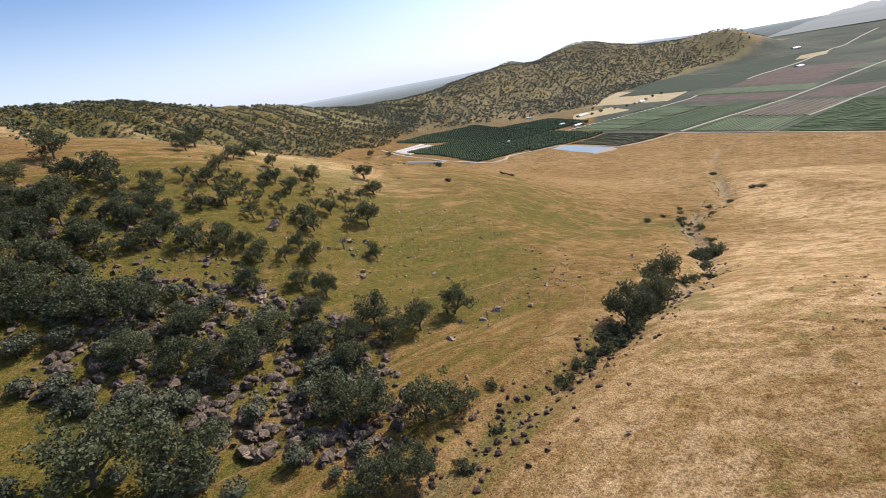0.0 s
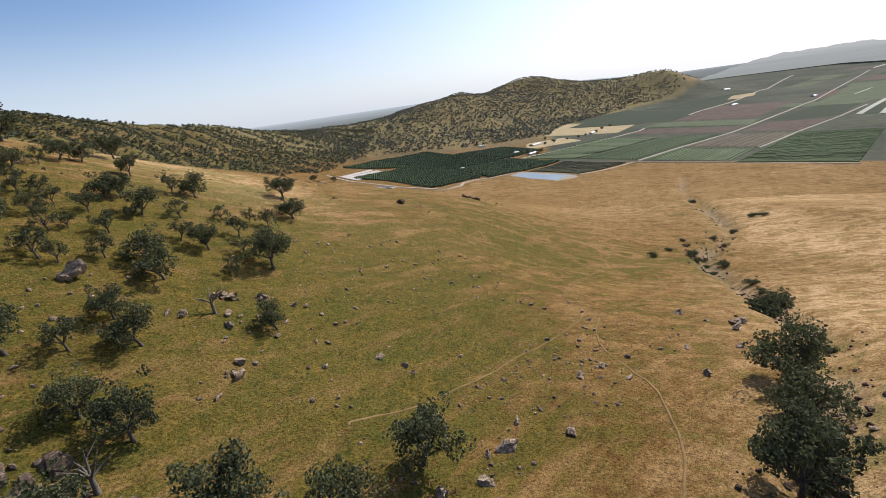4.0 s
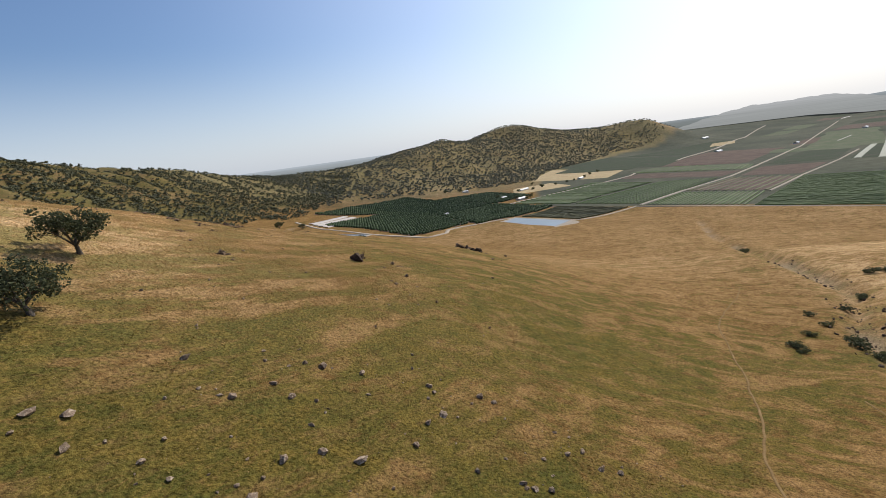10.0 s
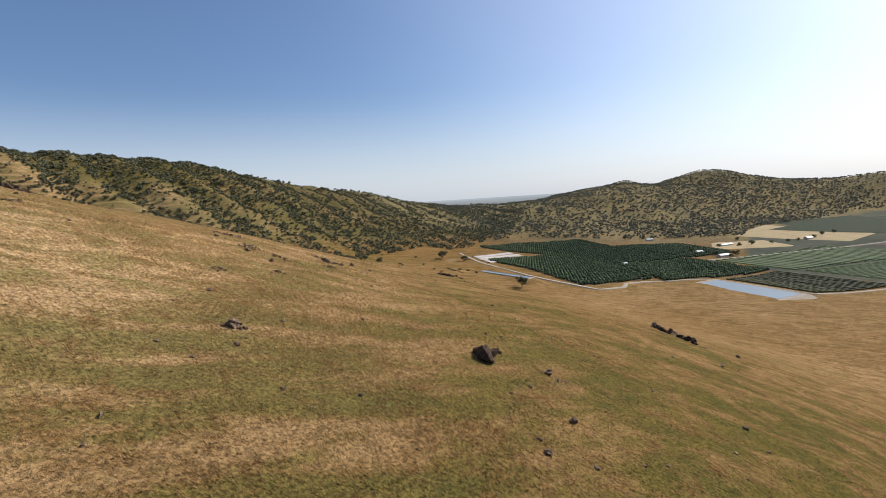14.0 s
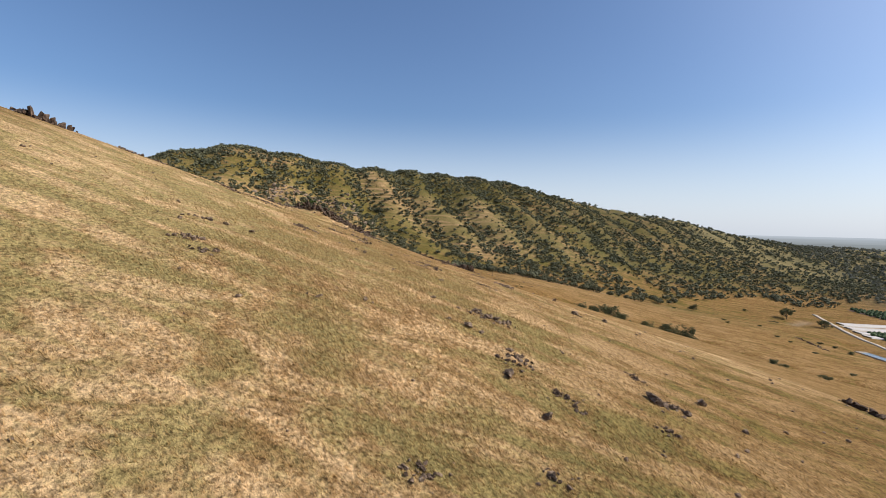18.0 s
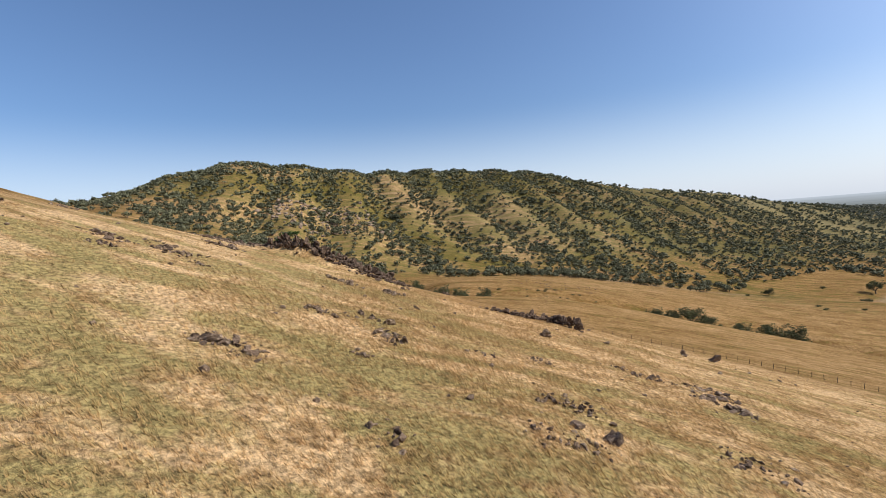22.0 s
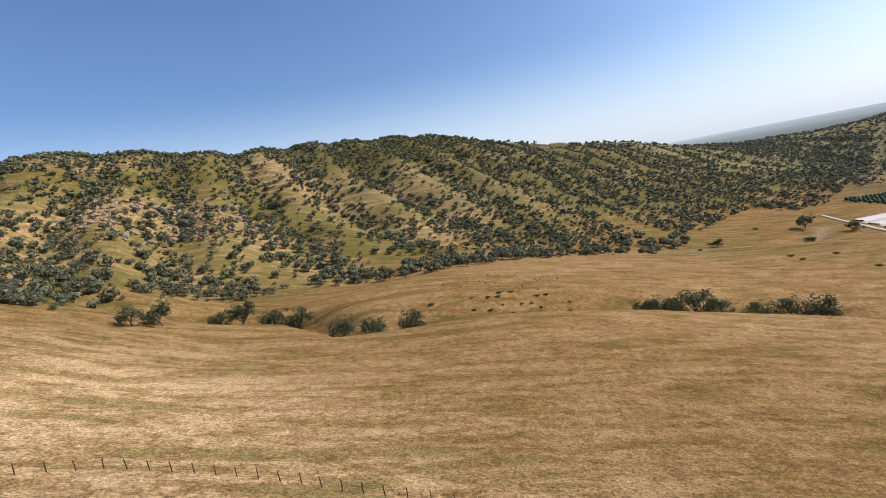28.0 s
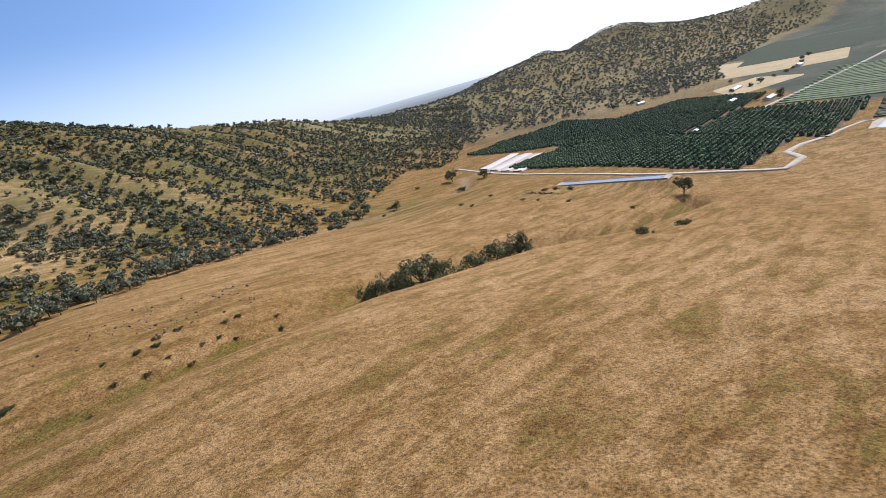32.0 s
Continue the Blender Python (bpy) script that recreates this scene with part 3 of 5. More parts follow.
def oak_meshes(seed, height=1.0, leaves=38, open_crown=0.0, limbs=7, leaf=0.028):
    """An oak one metre wide in the crown: trunk with limbs, and a rounded crown of leaf sprays with gaps."""
    rng = np.random.default_rng(seed)
    lean = rng.normal(size=2) * 0.06
    fork = height * rng.uniform(0.2, 0.28)
    base = [(0, 0, -0.1), (0, 0, 0), (lean[0] * 0.4, lean[1] * 0.4, fork * 0.5), (lean[0], lean[1], fork)]
    wood = [tube(base, (0.055, 0.042, 0.032, 0.028))]
    centres, radii = [], []
    for k in range(limbs):
        a = 2 * math.pi * (k + rng.uniform(-0.35, 0.35)) / limbs
        rise = rng.uniform(0.34, 0.86)
        reach = 0.40 * math.sqrt(max(0.08, 1 - ((rise - 0.5) / 0.5) ** 2)) * rng.uniform(0.72, 1.12)
        tip = np.array([lean[0] + math.cos(a) * reach, lean[1] + math.sin(a) * reach, height * rise])
        root = np.array([lean[0], lean[1], fork * rng.uniform(0.7, 1.0)])
        mid = root * 0.5 + tip * 0.5 + np.append(rng.normal(size=2) * 0.04, 0.03)
        wood.append(tube([root, mid, tip], (0.02, 0.013, 0.004), 5))
        for _ in range(6 if open_crown < 0.5 else 4):
            c = tip + rng.normal(size=3) * (0.10, 0.10, 0.085)
            centres.append(c)
            radii.append(rng.uniform(0.09, 0.175) * (1 - 0.25 * open_crown))
            wood.append(tube([mid, c], (0.007, 0.0025), 4))
    for _ in range(int(14 * (1 - open_crown))):
        c = np.array([lean[0], lean[1], height * 0.68]) + rng.normal(size=3) * (0.16, 0.16, 0.13)
        centres.append(c)
        radii.append(rng.uniform(0.10, 0.17))
    v, q = leaf_cloud(rng, np.array(centres), np.array(radii), leaves, leaf)
    v[:, 2] = np.maximum(v[:, 2], height * 0.13)
    wv, wq = joined(wood)
    return grid_mesh("trunk", wv, wq, M_BARK), (v, q)


def oak_prototypes(count, leaf_mat, **kw):
    made = []
    for k in range(count):
        trunk, (v, q) = oak_meshes(100 + 7 * k, **kw)
        made.append((trunk, grid_mesh("crown", v, q, leaf_mat, False)))
    return made


def plant(protos, x, y, wide, label, category="tree", group="", name="oak_tree", tall=1.0, sink=0.0, rng=RNG):
    trunk, crown = protos[int(rng.integers(len(protos)))]
    root = new(name)
    root.matrix_world = Matrix.LocRotScale((x, y, level_at(x, y) - sink), Euler((0, 0, rng.uniform(0, 6.28))), (wide, wide, wide * tall * rng.uniform(0.9, 1.1)))
    part("trunk", trunk, root)
    part("crown", crown, root)
    return tagged(root, label, category, group)


def rock_mesh(name, seed, mat, cuts=14, rough=0.3, rows=3):
    """A boulder about one metre across: an uneven block split along planes, with broken edges."""
    rng = np.random.default_rng(seed)
    bm = bmesh.new()
    bmesh.ops.create_icosphere(bm, subdivisions=rows, radius=0.62)
    planes = [(Vector(rng.normal(size=3)).normalized(), rng.uniform(0.17, 0.40)) for _ in range(cuts)]
    shift = Vector((seed * 1.7, seed * 0.3, 0))
    for v in bm.verts:
        v.co *= 1 + 0.35 * noise.noise(v.co * 1.6 + shift)
        for nrm, far in planes:
            over = v.co.dot(nrm) - far
            if over > 0:
                v.co -= nrm * over
        v.co += v.co.normalized() * rough * (noise.noise(v.co * 4 + shift) + 0.7 * noise.noise(v.co * 10 + shift)) * 0.5
    wide = max(v.co.xy.length for v in bm.verts) * 2
    for v in bm.verts:
        v.co *= 1.06 / wide
        v.co.z *= 0.85
    me = bpy.data.meshes.new(name)
    bm.to_mesh(me)
    bm.free()
    me.materials.append(mat)
    return me


def scatter_in(rng, count, polygon):
    """Points at random inside a polygon."""
    p = np.array(polygon, float)
    lo, hi = p.min(0), p.max(0)
    out = []
    while len(out) < count:
        q = rng.uniform(lo, hi, (count * 3, 2))
        inside = np.zeros(len(q), bool)
        for a, b in zip(p, np.roll(p, -1, 0)):
            hit = ((a[1] > q[:, 1]) != (b[1] > q[:, 1])) & (q[:, 0] < (b[0] - a[0]) * (q[:, 1] - a[1]) / (b[1] - a[1] + 1e-9) + a[0])
            inside ^= hit
        out += list(q[inside])
    return np.array(out[:count])


# ---- oaks on the near hillside ----
OAKS = oak_prototypes(6, M_OAK, height=0.9, leaves=36, leaf=0.029)
FINE_OAKS = oak_prototypes(6, M_OAK, height=0.88, leaves=64, leaf=0.022)
OPEN_OAKS = oak_prototypes(4, M_OAK, height=1.0, open_crown=0.6, leaves=44, leaf=0.026)
CREST_OAKS = [
    (-135, 182, 12), (-119, 162, 10), (-107, 222, 9), (-109, 236, 12), (-89, 225, 7.5), (-86, 230, 6), (-87, 251, 9), (-73, 228, 6.4),
    (-110, 165, 13), (-98, 172, 8), (-119, 143, 7), (-108, 137, 9.5), (-101, 154, 6.7), (-106, 147, 5), (-93, 149, 5.5), (-83, 148, 7.5),
    (-95, 129, 9), (-97, 117, 9.5), (-74, 139, 9.5), (-102, 116, 9.5), (-80, 162, 7.5),
]
FLANK_OAKS = [
    (-87, 202, 6.3), (-88, 214, 4.4), (-81, 192, 4.9), (-77, 193, 4.8), (-74, 191, 4.2), (-93, 182, 5.8), (-85, 170, 5.3), (-82, 186, 3.4),
    (-85, 184, 7.2), (-75, 171, 7.2), (-74, 183, 5.1), (-67, 181, 3.5), (-69, 178, 4.4), (-69, 203, 6.4), (-67, 206, 6.1), (-68, 192, 5.1),
    (-60, 199, 7.3), (-61, 184, 4.9), (-57, 172, 4.9), (-65, 166, 5.6), (-62, 166, 4), (-50, 174, 7.1), (-49, 190, 4.3), (-43, 189, 6.7), (-46, 169, 7.5),
]
SLOPE_OAKS = [
    (-36, 192, 5), (-39, 202, 5.2), (-34, 216, 4.9), (-39, 215, 3.7), (-45, 211, 4), (-53, 204, 4.9), (-55, 224, 7.5), (-60, 221, 5.2),
    (-35, 179, 4.6), (-67, 142, 7.7), (-62, 143, 6.6), (-56, 139, 7.5), (-50, 142, 5.4), (-48, 152, 5.6), (-42, 146, 6.8), (-24, 159, 5.6),
    (-55, 123, 7.5), (-43, 129, 6.6), (-36, 126, 7), (0, 123, 9), (-22, 114, 9), (-10, 112, 8), (-37, 111, 7.6), (-26, 104, 7.6),
]
FOOT_OAKS = [
    (-9, 74, 9.4), (-3, 77, 7.2), (-26, 79, 11.5), (-19, 77, 9), (-25, 93, 8.6), (-49, 62, 13), (-62, 61, 15), (-70, 90, 9.5),
    (-61, 90, 9), (-55, 91, 7.4), (-49, 92, 12), (-45, 102, 10.5), (-35, 101, 8.8), (-14, 60, 6.7), (-11, 59, 7.7), (-18, 58, 7.7),
    (-101, 105, 11), (-94, 99, 10), (-83, 100, 14), (-76, 104, 13), (-61, 101, 9.6), (-17, 106, 9),
]
for x, y, w in CREST_OAKS:
    plant(OAKS, x, y, w, "dusky green blue oak on the rocky hill crest", group="hillside oaks")
for x, y, w in FLANK_OAKS:
    plant(OPEN_OAKS if w < 6 else OAKS, x, y, w * 1.1, "small grey-green blue oak with a sparse crown on the grassy hillside", group="hillside oaks", tall=1.1)
for x, y, w in SLOPE_OAKS:
    plant(OPEN_OAKS if w < 5.5 else FINE_OAKS, x, y, w * 1.08, "grey-green blue oak on the green lower slope", group="hillside oaks", tall=1.1)
for x, y in scatter_in(np.random.default_rng(55), 42, [(-130, 92), (-98, 88), (-78, 128), (-92, 165), (-132, 158)]):
    plant(OAKS, x, y, RNG.uniform(5, 9), "dusky green blue oak on the rocky hill flank", group="hillside oaks")
for x, y, w in FOOT_OAKS:
    plant(FINE_OAKS, x, y, w, "dark spreading oak among boulders at the slope's foot", group="hillside oaks")
plant(FINE_OAKS, -28.8, 187.5, 10.5, "tall rounded dark green oak on the green slope", group="lone oaks", tall=1.12)
for x, y, w in ((-36, 259, 11), (-29, 231.5, 9.8)):
    plant(FINE_OAKS, x, y, w, "broad dark green oak standing alone on open grass", group="lone oaks", tall=0.85)
for x, y, w in ((45, 108, 10), (60, 121, 8.5), (68, 132, 10.5), (53, 114, 7)):
    plant(FINE_OAKS, x, y, w * 1.15, "dense dark green oak in the dry gully", group="gully oaks", tall=1.1, sink=0.5)
NORTH_OAKS = [
    (-313, 450, 6.5), (-312, 459, 8), (-322, 484, 7), (-311, 487, 10), (-310, 500, 9), (-300, 506, 9.6), (-262, 496, 8), (-256, 503, 8.5), (-246, 515, 8.5),
    (-181, 596, 8.5), (-174, 601, 8.5), (-166, 607, 13.5), (-157, 614, 9), (-144, 626, 8), (-132, 636, 11.5), (-120, 643, 10.5), (16, 737, 10.5),
]
for x, y, w in NORTH_OAKS:
    plant(OAKS, x, y, w * 1.15, "rounded dark green oak lining the grassy swale", group="swale oaks", tall=1.05, sink=0.1)
for x, y, w in ((-114, 911, 10), (-113, 992, 16), (-75, 985, 12), (-179, 850, 8)):
    plant(OAKS, x, y, w, "dark oak on the dry flat before the orchard", group="flat oaks", sink=0.3)


# ---- brush in the gullies ----
def bush_prototypes(count, mat):
    made = []
    for k in range(count):
        rng = np.random.default_rng(400 + k)
        c = rng.normal(size=(16, 3)) * (0.24, 0.24, 0.1) + (0, 0, 0.28)
        v, q = leaf_cloud(rng, c, rng.uniform(0.12, 0.22, 16), 42, 0.045)
        v[:, 2] = np.maximum(v[:, 2], 0.0)
        stems = joined([tube([(0, 0, -0.1), (p[0] * 0.4, p[1] * 0.4, 0.1), p], (0.02, 0.014, 0.005), 5) for p in c[:8]])
        made.append((grid_mesh("stems", *stems, M_BARK), grid_mesh("foliage", v, q, mat, False)))
    return made


BUSHES = bush_prototypes(3, M_OAK)
GULLY_BUSHES = [
    (36, 100, 5), (113, 189, 8), (119, 186, 8), (106, 181, 6), (92, 148, 5), (146, 243, 5), (144, 258, 5), (125, 264, 3.4), (207, 311, 6), (237, 330, 6), (243, 327, 5),
    (270, 434, 7), (138, 240, 4), (150, 262, 4), (26, 90, 4), (20, 84, 4), (31, 94, 3.5), (5, 83, 3.2), (-66, 634, 6.5), (-143, 628, 6), (-150, 620, 7), (-3, 61, 4), (4, 71, 3),
    (38, 97, 6), (42, 102, 6.5), (48, 109, 6), (34, 95, 5), (29, 90, 4.5), (22, 85, 4), (56, 116, 6.5), (64, 126, 6), (72, 136, 5.5), (78, 139, 5), (84, 143, 4.5), (100, 163, 6), (108, 178, 7), (115, 190, 7), (40, 104, 5), (45, 103, 5),
]
for x, y, w in GULLY_BUSHES:
    root = new("bush")
    root.matrix_world = Matrix.LocRotScale((x, y, level_at(x, y) - 0.15), Euler((0, 0, RNG.uniform(0, 6.28))), (w, w, w * 0.9))
    stems, leaves = BUSHES[int(RNG.integers(3))]
    part("stems", stems, root)
    part("foliage", leaves, root)
    tagged(root, "low dark green bush in the dry gully", "bush", "gully bushes")


# ---- bare trees ----
def dead_tree(x, y, tall, seed, label):
    rng = np.random.default_rng(seed)
    root = new("dead_tree")
    root.matrix_world = pose(x, y, level_at(x, y) - 0.1, 0, 0, math.degrees(rng.uniform(0, 6)))
    fork = np.array([0.1, 0.05, tall * 0.35])
    part("trunk", grid_mesh("trunk", *tube([(0, 0, -0.2), (0, 0, 0.1), fork * 0.6, fork], (0.42, 0.36, 0.3, 0.26)), M_DEAD), root)
    for k in range(6):
        a = k * 1.05 + rng.uniform(-0.3, 0.3)
        tip = fork + np.array([math.cos(a) * tall * 0.42, math.sin(a) * tall * 0.42, tall * rng.uniform(0.2, 0.62)])
        mid = fork * 0.45 + tip * 0.55 + rng.normal(size=3) * 0.25
        twigs = [tube([fork, mid, tip], (0.18, 0.11, 0.03), 6)]
        twigs += [tube([mid, mid + (tip - mid) * 0.5 + rng.normal(size=3) * tall * 0.13], (0.04, 0.01), 4) for _ in range(4)]
        part("branch", grid_mesh("branch", *joined(twigs), M_DEAD), root)
    return tagged(root, label, "tree")


dead_tree(-35.1, 160.6, 7.0, 1, "bare grey dead oak beside a split boulder")
dead_tree(-36.5, 118, 6, 2, "leafless oak with twisted grey limbs")
dead_tree(-31, 108, 5.5, 3, "leafless oak with twisted grey limbs")

# ---- boulders ----
GRANITE = [rock_mesh("boulder", 20 + k, M_ROCK) for k in range(6)]
BASALT = [rock_mesh("boulder", 40 + k, M_BASALT, 22, 0.2) for k in range(6)]
HILLROCK = [rock_mesh("boulder", 50 + k, M_FIELDSTONE, 14, 0.28) for k in range(6)]
STONES = [rock_mesh("rock", 80 + k, M_FIELDSTONE, 12, 0.1, 2) for k in range(6)]
SHARDS = [rock_mesh("rock", 60 + k, M_BASALT, 11, 0.1, 2) for k in range(6)]


def boulder(x, y, wide, stones, label, group, flat=1.0, rng=RNG):
    ob = new("boulder", stones[int(rng.integers(len(stones)))])
    s = wide * rng.uniform(0.8, 1.1)
    ob.matrix_world = Matrix.LocRotScale((x, y, level_at(x, y) + s * 0.16 * flat), Euler((rng.uniform(-0.4, 0.4), rng.uniform(-0.4, 0.4), rng.uniform(0, 6.28))), (s, s * rng.uniform(0.6, 0.95), s * flat * rng.uniform(0.65, 1.0)))
    return tagged(ob, label, "boulder", group)


SLOPE_ROCKS = [
    (-34.6, 167.2, 6.5), (-33, 161.6, 3.2), (-27.8, 170.8, 4.6), (-22.1, 170.8, 2.6), (-20, 171.1, 2), (-16.7, 168.9, 2.2), (-11.4, 167, 2), (-9.1, 167.1, 1.5), (3.5, 177.4, 1.5),
    (-1.6, 180.5, 1.6), (-6.5, 184.3, 1.4), (-31.7, 156.8, 2.6), (-30.9, 161.2, 2), (-14.4, 157.1, 1.8), (-27.5, 145.7, 3.6), (-2.9, 157.9, 1.2), (-4.9, 153.2, 2.6), (1, 148.2, 1.8),
    (-27.4, 142.4, 4.2), (0, 150.2, 1.8), (-23.6, 156.6, 2.4), (-79, 170, 9), (-59.3, 161.1, 6.5), (-40.6, 157.8, 5), (-57.2, 120.2, 6.5), (-51.9, 119.2, 6), (-46.8, 117.5, 4),
]
LOW_ROCKS = [
    (32.8, 143.7, 3.4), (46.2, 150.3, 2.2), (38.8, 146.4, 2.5), (35.9, 149.9, 1.6), (80.9, 160.9, 4.5), (86.7, 166.7, 5), (77.2, 177.1, 4.4), (79.2, 169.2, 2), (60.8, 151.2, 2.8),
    (72.2, 149, 3.6), (55.2, 137.7, 3.4), (13.1, 125.1, 4.2), (33.1, 144.3, 2.4), (39.2, 147.3, 2.2), (9.3, 123.8, 1.6), (16, 131.3, 1.8), (23.5, 126.3, 3.4), (84, 165.2, 5),
    (63.2, 114.7, 2.6), (40.9, 140.7, 2.4), (20.8, 109.2, 1.8), (-18.9, 107.9, 3.2), (-2.3, 106.5, 3.2), (1.6, 117, 2.8), (7.6, 118.3, 2.8), (25.2, 60.7, 1.4), (0, 87.1, 2.2), (-40.3, 67.8, 4.2),
]
for x, y, w in SLOPE_ROCKS:
    if w > 4:
        continue
    boulder(x, y, w, GRANITE, "weathered grey-brown boulder in green grass", "slope boulders", 0.75)
for x, y, w in LOW_ROCKS:
    boulder(x, y, w, GRANITE, "weathered grey boulder on the dry lower slope", "low boulders", 0.65)
FLANK_ROCKS = [
    (12.9, 303, 1.3), (19.2, 276.2, 1.4), (-18.7, 279.8, 2.6), (-27.8, 346.8, 3), (-38.5, 316.2, 2.6), (-47.8, 319.9, 2.4), (-32.3, 313.9, 2.4), (-30.6, 335.7, 3),
    (22.9, 285.5, 1.7), (20.7, 301.2, 2.2), (38.9, 310.9, 1.4), (-17.3, 270.4, 1), (-16.1, 258.2, 0.9), (78.5, 372.2, 2), (65.3, 348.9, 1.8), (-55.6, 302.7, 1.5), (-56.3, 301.8, 0.7),
    (-96.9, 322.5, 2), (-100.7, 341.1, 2), (-77.1, 339.5, 1.8), (-74.9, 340, 1.8), (-59.3, 367.3, 2.4), (-59.3, 381.5, 2), (-53.5, 323.8, 1), (-79.8, 305.2, 1.6), (-82.6, 302.6, 1.5),
]
for x, y, w in FLANK_ROCKS:
    boulder(x, y, w, HILLROCK, "dark weathered rock sunk in dry hillside grass", "flank rocks", 0.85)
BROW_ROCKS = [
    (-114.5, 371.8, 1.1), (-117.5, 378.3, 1.5), (-108.8, 351.8, 1), (-102.1, 374.3, 0.8), (-101.2, 375.6, 1), (-98.2, 365.7, 2.4), (-95, 376.8, 1.5), (-95.9, 408.2, 1.8), (-93.9, 403.5, 2),
    (-93.6, 416.1, 1.6), (-90.7, 409.4, 3.6), (-112.6, 346.1, 0.8), (-108.4, 358.3, 0.7), (-126.2, 391.5, 2.2), (-126, 393.9, 1.8), (-139.6, 394, 1.4),
    (-124.3, 361.4, 1.3), (-126.2, 364.1, 1),
]
for x, y, w in BROW_ROCKS:
    boulder(x, y, w, HILLROCK, "dark jagged rock in pale straw grass", "brow rocks", 0.9)


# ---- outcrops: broken rock ribs ----
def outcrop(line, count, wide, size, tall, seed, label, heap=0.25, kind=None, core=0, taper=(1.0, 1.0)):
    if kind is STONES:
        count, size, wide, kind = int(count * 1.5), size * 0.72, wide * 1.25, BROKEN
    rng = np.random.default_rng(seed)
    p = np.array(line, float)
    mid = p[len(p) // 2]
    root = new("rock_outcrop")
    at = Matrix.Translation((mid[0], mid[1], level_at(mid[0], mid[1])))
    root.matrix_world = at
    back = at.inverted()
    s = rng.uniform(0, len(p) - 1.001, count)
    for i, v in enumerate(s):
        k = int(v)
        off = rng.normal()
        q = p[k] + (v - k) * (p[k + 1] - p[k]) + np.array([0.55, -0.83]) * off * wide * 0.55 + rng.normal(size=2) * 0.4
        off = 0.0 if i < core else off
        w = size * (rng.uniform(1.2, 2.7) if i < core else 0.35 + 1.1 * rng.uniform() ** 1.8)
        grade = taper[0] + (taper[1] - taper[0]) * v / (len(p) - 1)
        h = w * tall * rng.uniform(0.6, 1.2) * math.exp(-0.35 * off * off) * grade
        m = Matrix.LocRotScale((q[0], q[1], level_at(q[0], q[1]) + h * (0.06 if kind is BROKEN else 0.2) + (0 if i < core else heap * grade * rng.uniform(0.2, 1) * math.exp(-0.6 * off * off))), Euler((rng.uniform(-0.35, 0.35), rng.uniform(-0.35, 0.35), rng.uniform(0, 6.28))), (w, w * rng.uniform(0.5, 0.9), h))
        part("rock", (kind or SHARDS)[int(rng.integers(6))], root, m=back @ m)
    return tagged(root, label, "rock outcrop")


COLUMNS = [rock_mesh("rock", 110 + k, M_BASALT, 9, 0.12, 2) for k in range(6)]
BROKEN = STONES[:2] + COLUMNS[:2] + [rock_mesh("rock", 120 + k, M_FIELDSTONE, 8, 0.14, 2) for k in range(2)]
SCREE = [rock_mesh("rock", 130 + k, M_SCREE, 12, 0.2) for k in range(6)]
outcrop([(-156, 341), (-157, 344), (-154, 346.5), (-151, 348.8)], 110, 3.0, 1.3, 0.7, 1, "low broken band of dark brown rock along the brow")
outcrop(RIB, 299, 3.4, 1.3, 1.5, 2, "jagged dark basalt rib standing out of golden grass", 0.9, COLUMNS, 0, (1.2, 0.7))
outcrop([(-114.5, 373), (-113, 378), (-112.5, 382), (-110.5, 385), (-107, 385), (-103.5, 383.5)], 210, 1.6, 1.2, 1.3, 3, "jagged dark rock rib on the grassy brow", 1.0, COLUMNS, 0, (0.4, 1.25))
outcrop([(-118.8, 353.4), (-117.2, 355.2)], 22, 0.9, 1.4, 1.0, 4, "small cluster of dark broken rocks", 0.2, STONES)
outcrop([(-125.2, 348), (-123, 349.5), (-120, 350)], 26, 1.2, 1.3, 0.9, 5, "small cluster of brown broken rocks", 0.2, STONES)
outcrop([(-52.5, 325), (-50.5, 327.5), (-48.4, 330)], 34, 1.2, 1.5, 1.0, 6, "cluster of dark split rocks in golden grass", 0.2, STONES)
outcrop([(-72.6, 293), (-72.2, 294.5), (-72, 296.3)], 26, 0.9, 1.3, 0.9, 7, "cluster of lichened rocks in dry grass", 0.2, STONES)
outcrop([(-68.3, 293.5), (-67.4, 296)], 16, 0.6, 1.1, 0.9, 8, "cluster of pale rocks in dry grass", 0.2, STONES)
outcrop([(-84.5, 298), (-84, 300.5)], 18, 0.7, 1.2, 1.0, 9, "cluster of dark rocks in dry grass", 0.2, STONES)
outcrop([(57, 385), (60, 381), (64, 377), (67, 373)], 60, 3.5, 2.0, 0.9, 10, "dark rock ledge breaking out of the grassy shoulder", 1.0)
outcrop([(-18, 421), (-13.5, 417), (-8, 411)], 44, 4.0, 2.0, 0.8, 11, "dark rock ledge breaking out of the grassy shoulder", 0.8)
outcrop([(-76, 791), (-68, 788), (-60, 785), (-52, 781)], 70, 4.0, 2.6, 0.8, 16, "reddish-brown rock ledge on the dry flat", 0.8, STONES)
outcrop([(10.4, 298.4), (11.2, 299.2), (12.4, 300)], 9, 0.8, 2.6, 1.0, 17, "dark split boulder standing in open grass", 0.6, COLUMNS, 2)
outcrop([(-173, 283), (-168, 286), (-162, 290), (-156, 293)], 50, 1.6, 2.2, 1.2, 12, "dark rock band on the hill's skyline")
outcrop([(-77, 363), (-75, 365.5)], 14, 0.8, 1.3, 0.8, 13, "cluster of dark rocks in golden grass", 0.2, STONES)


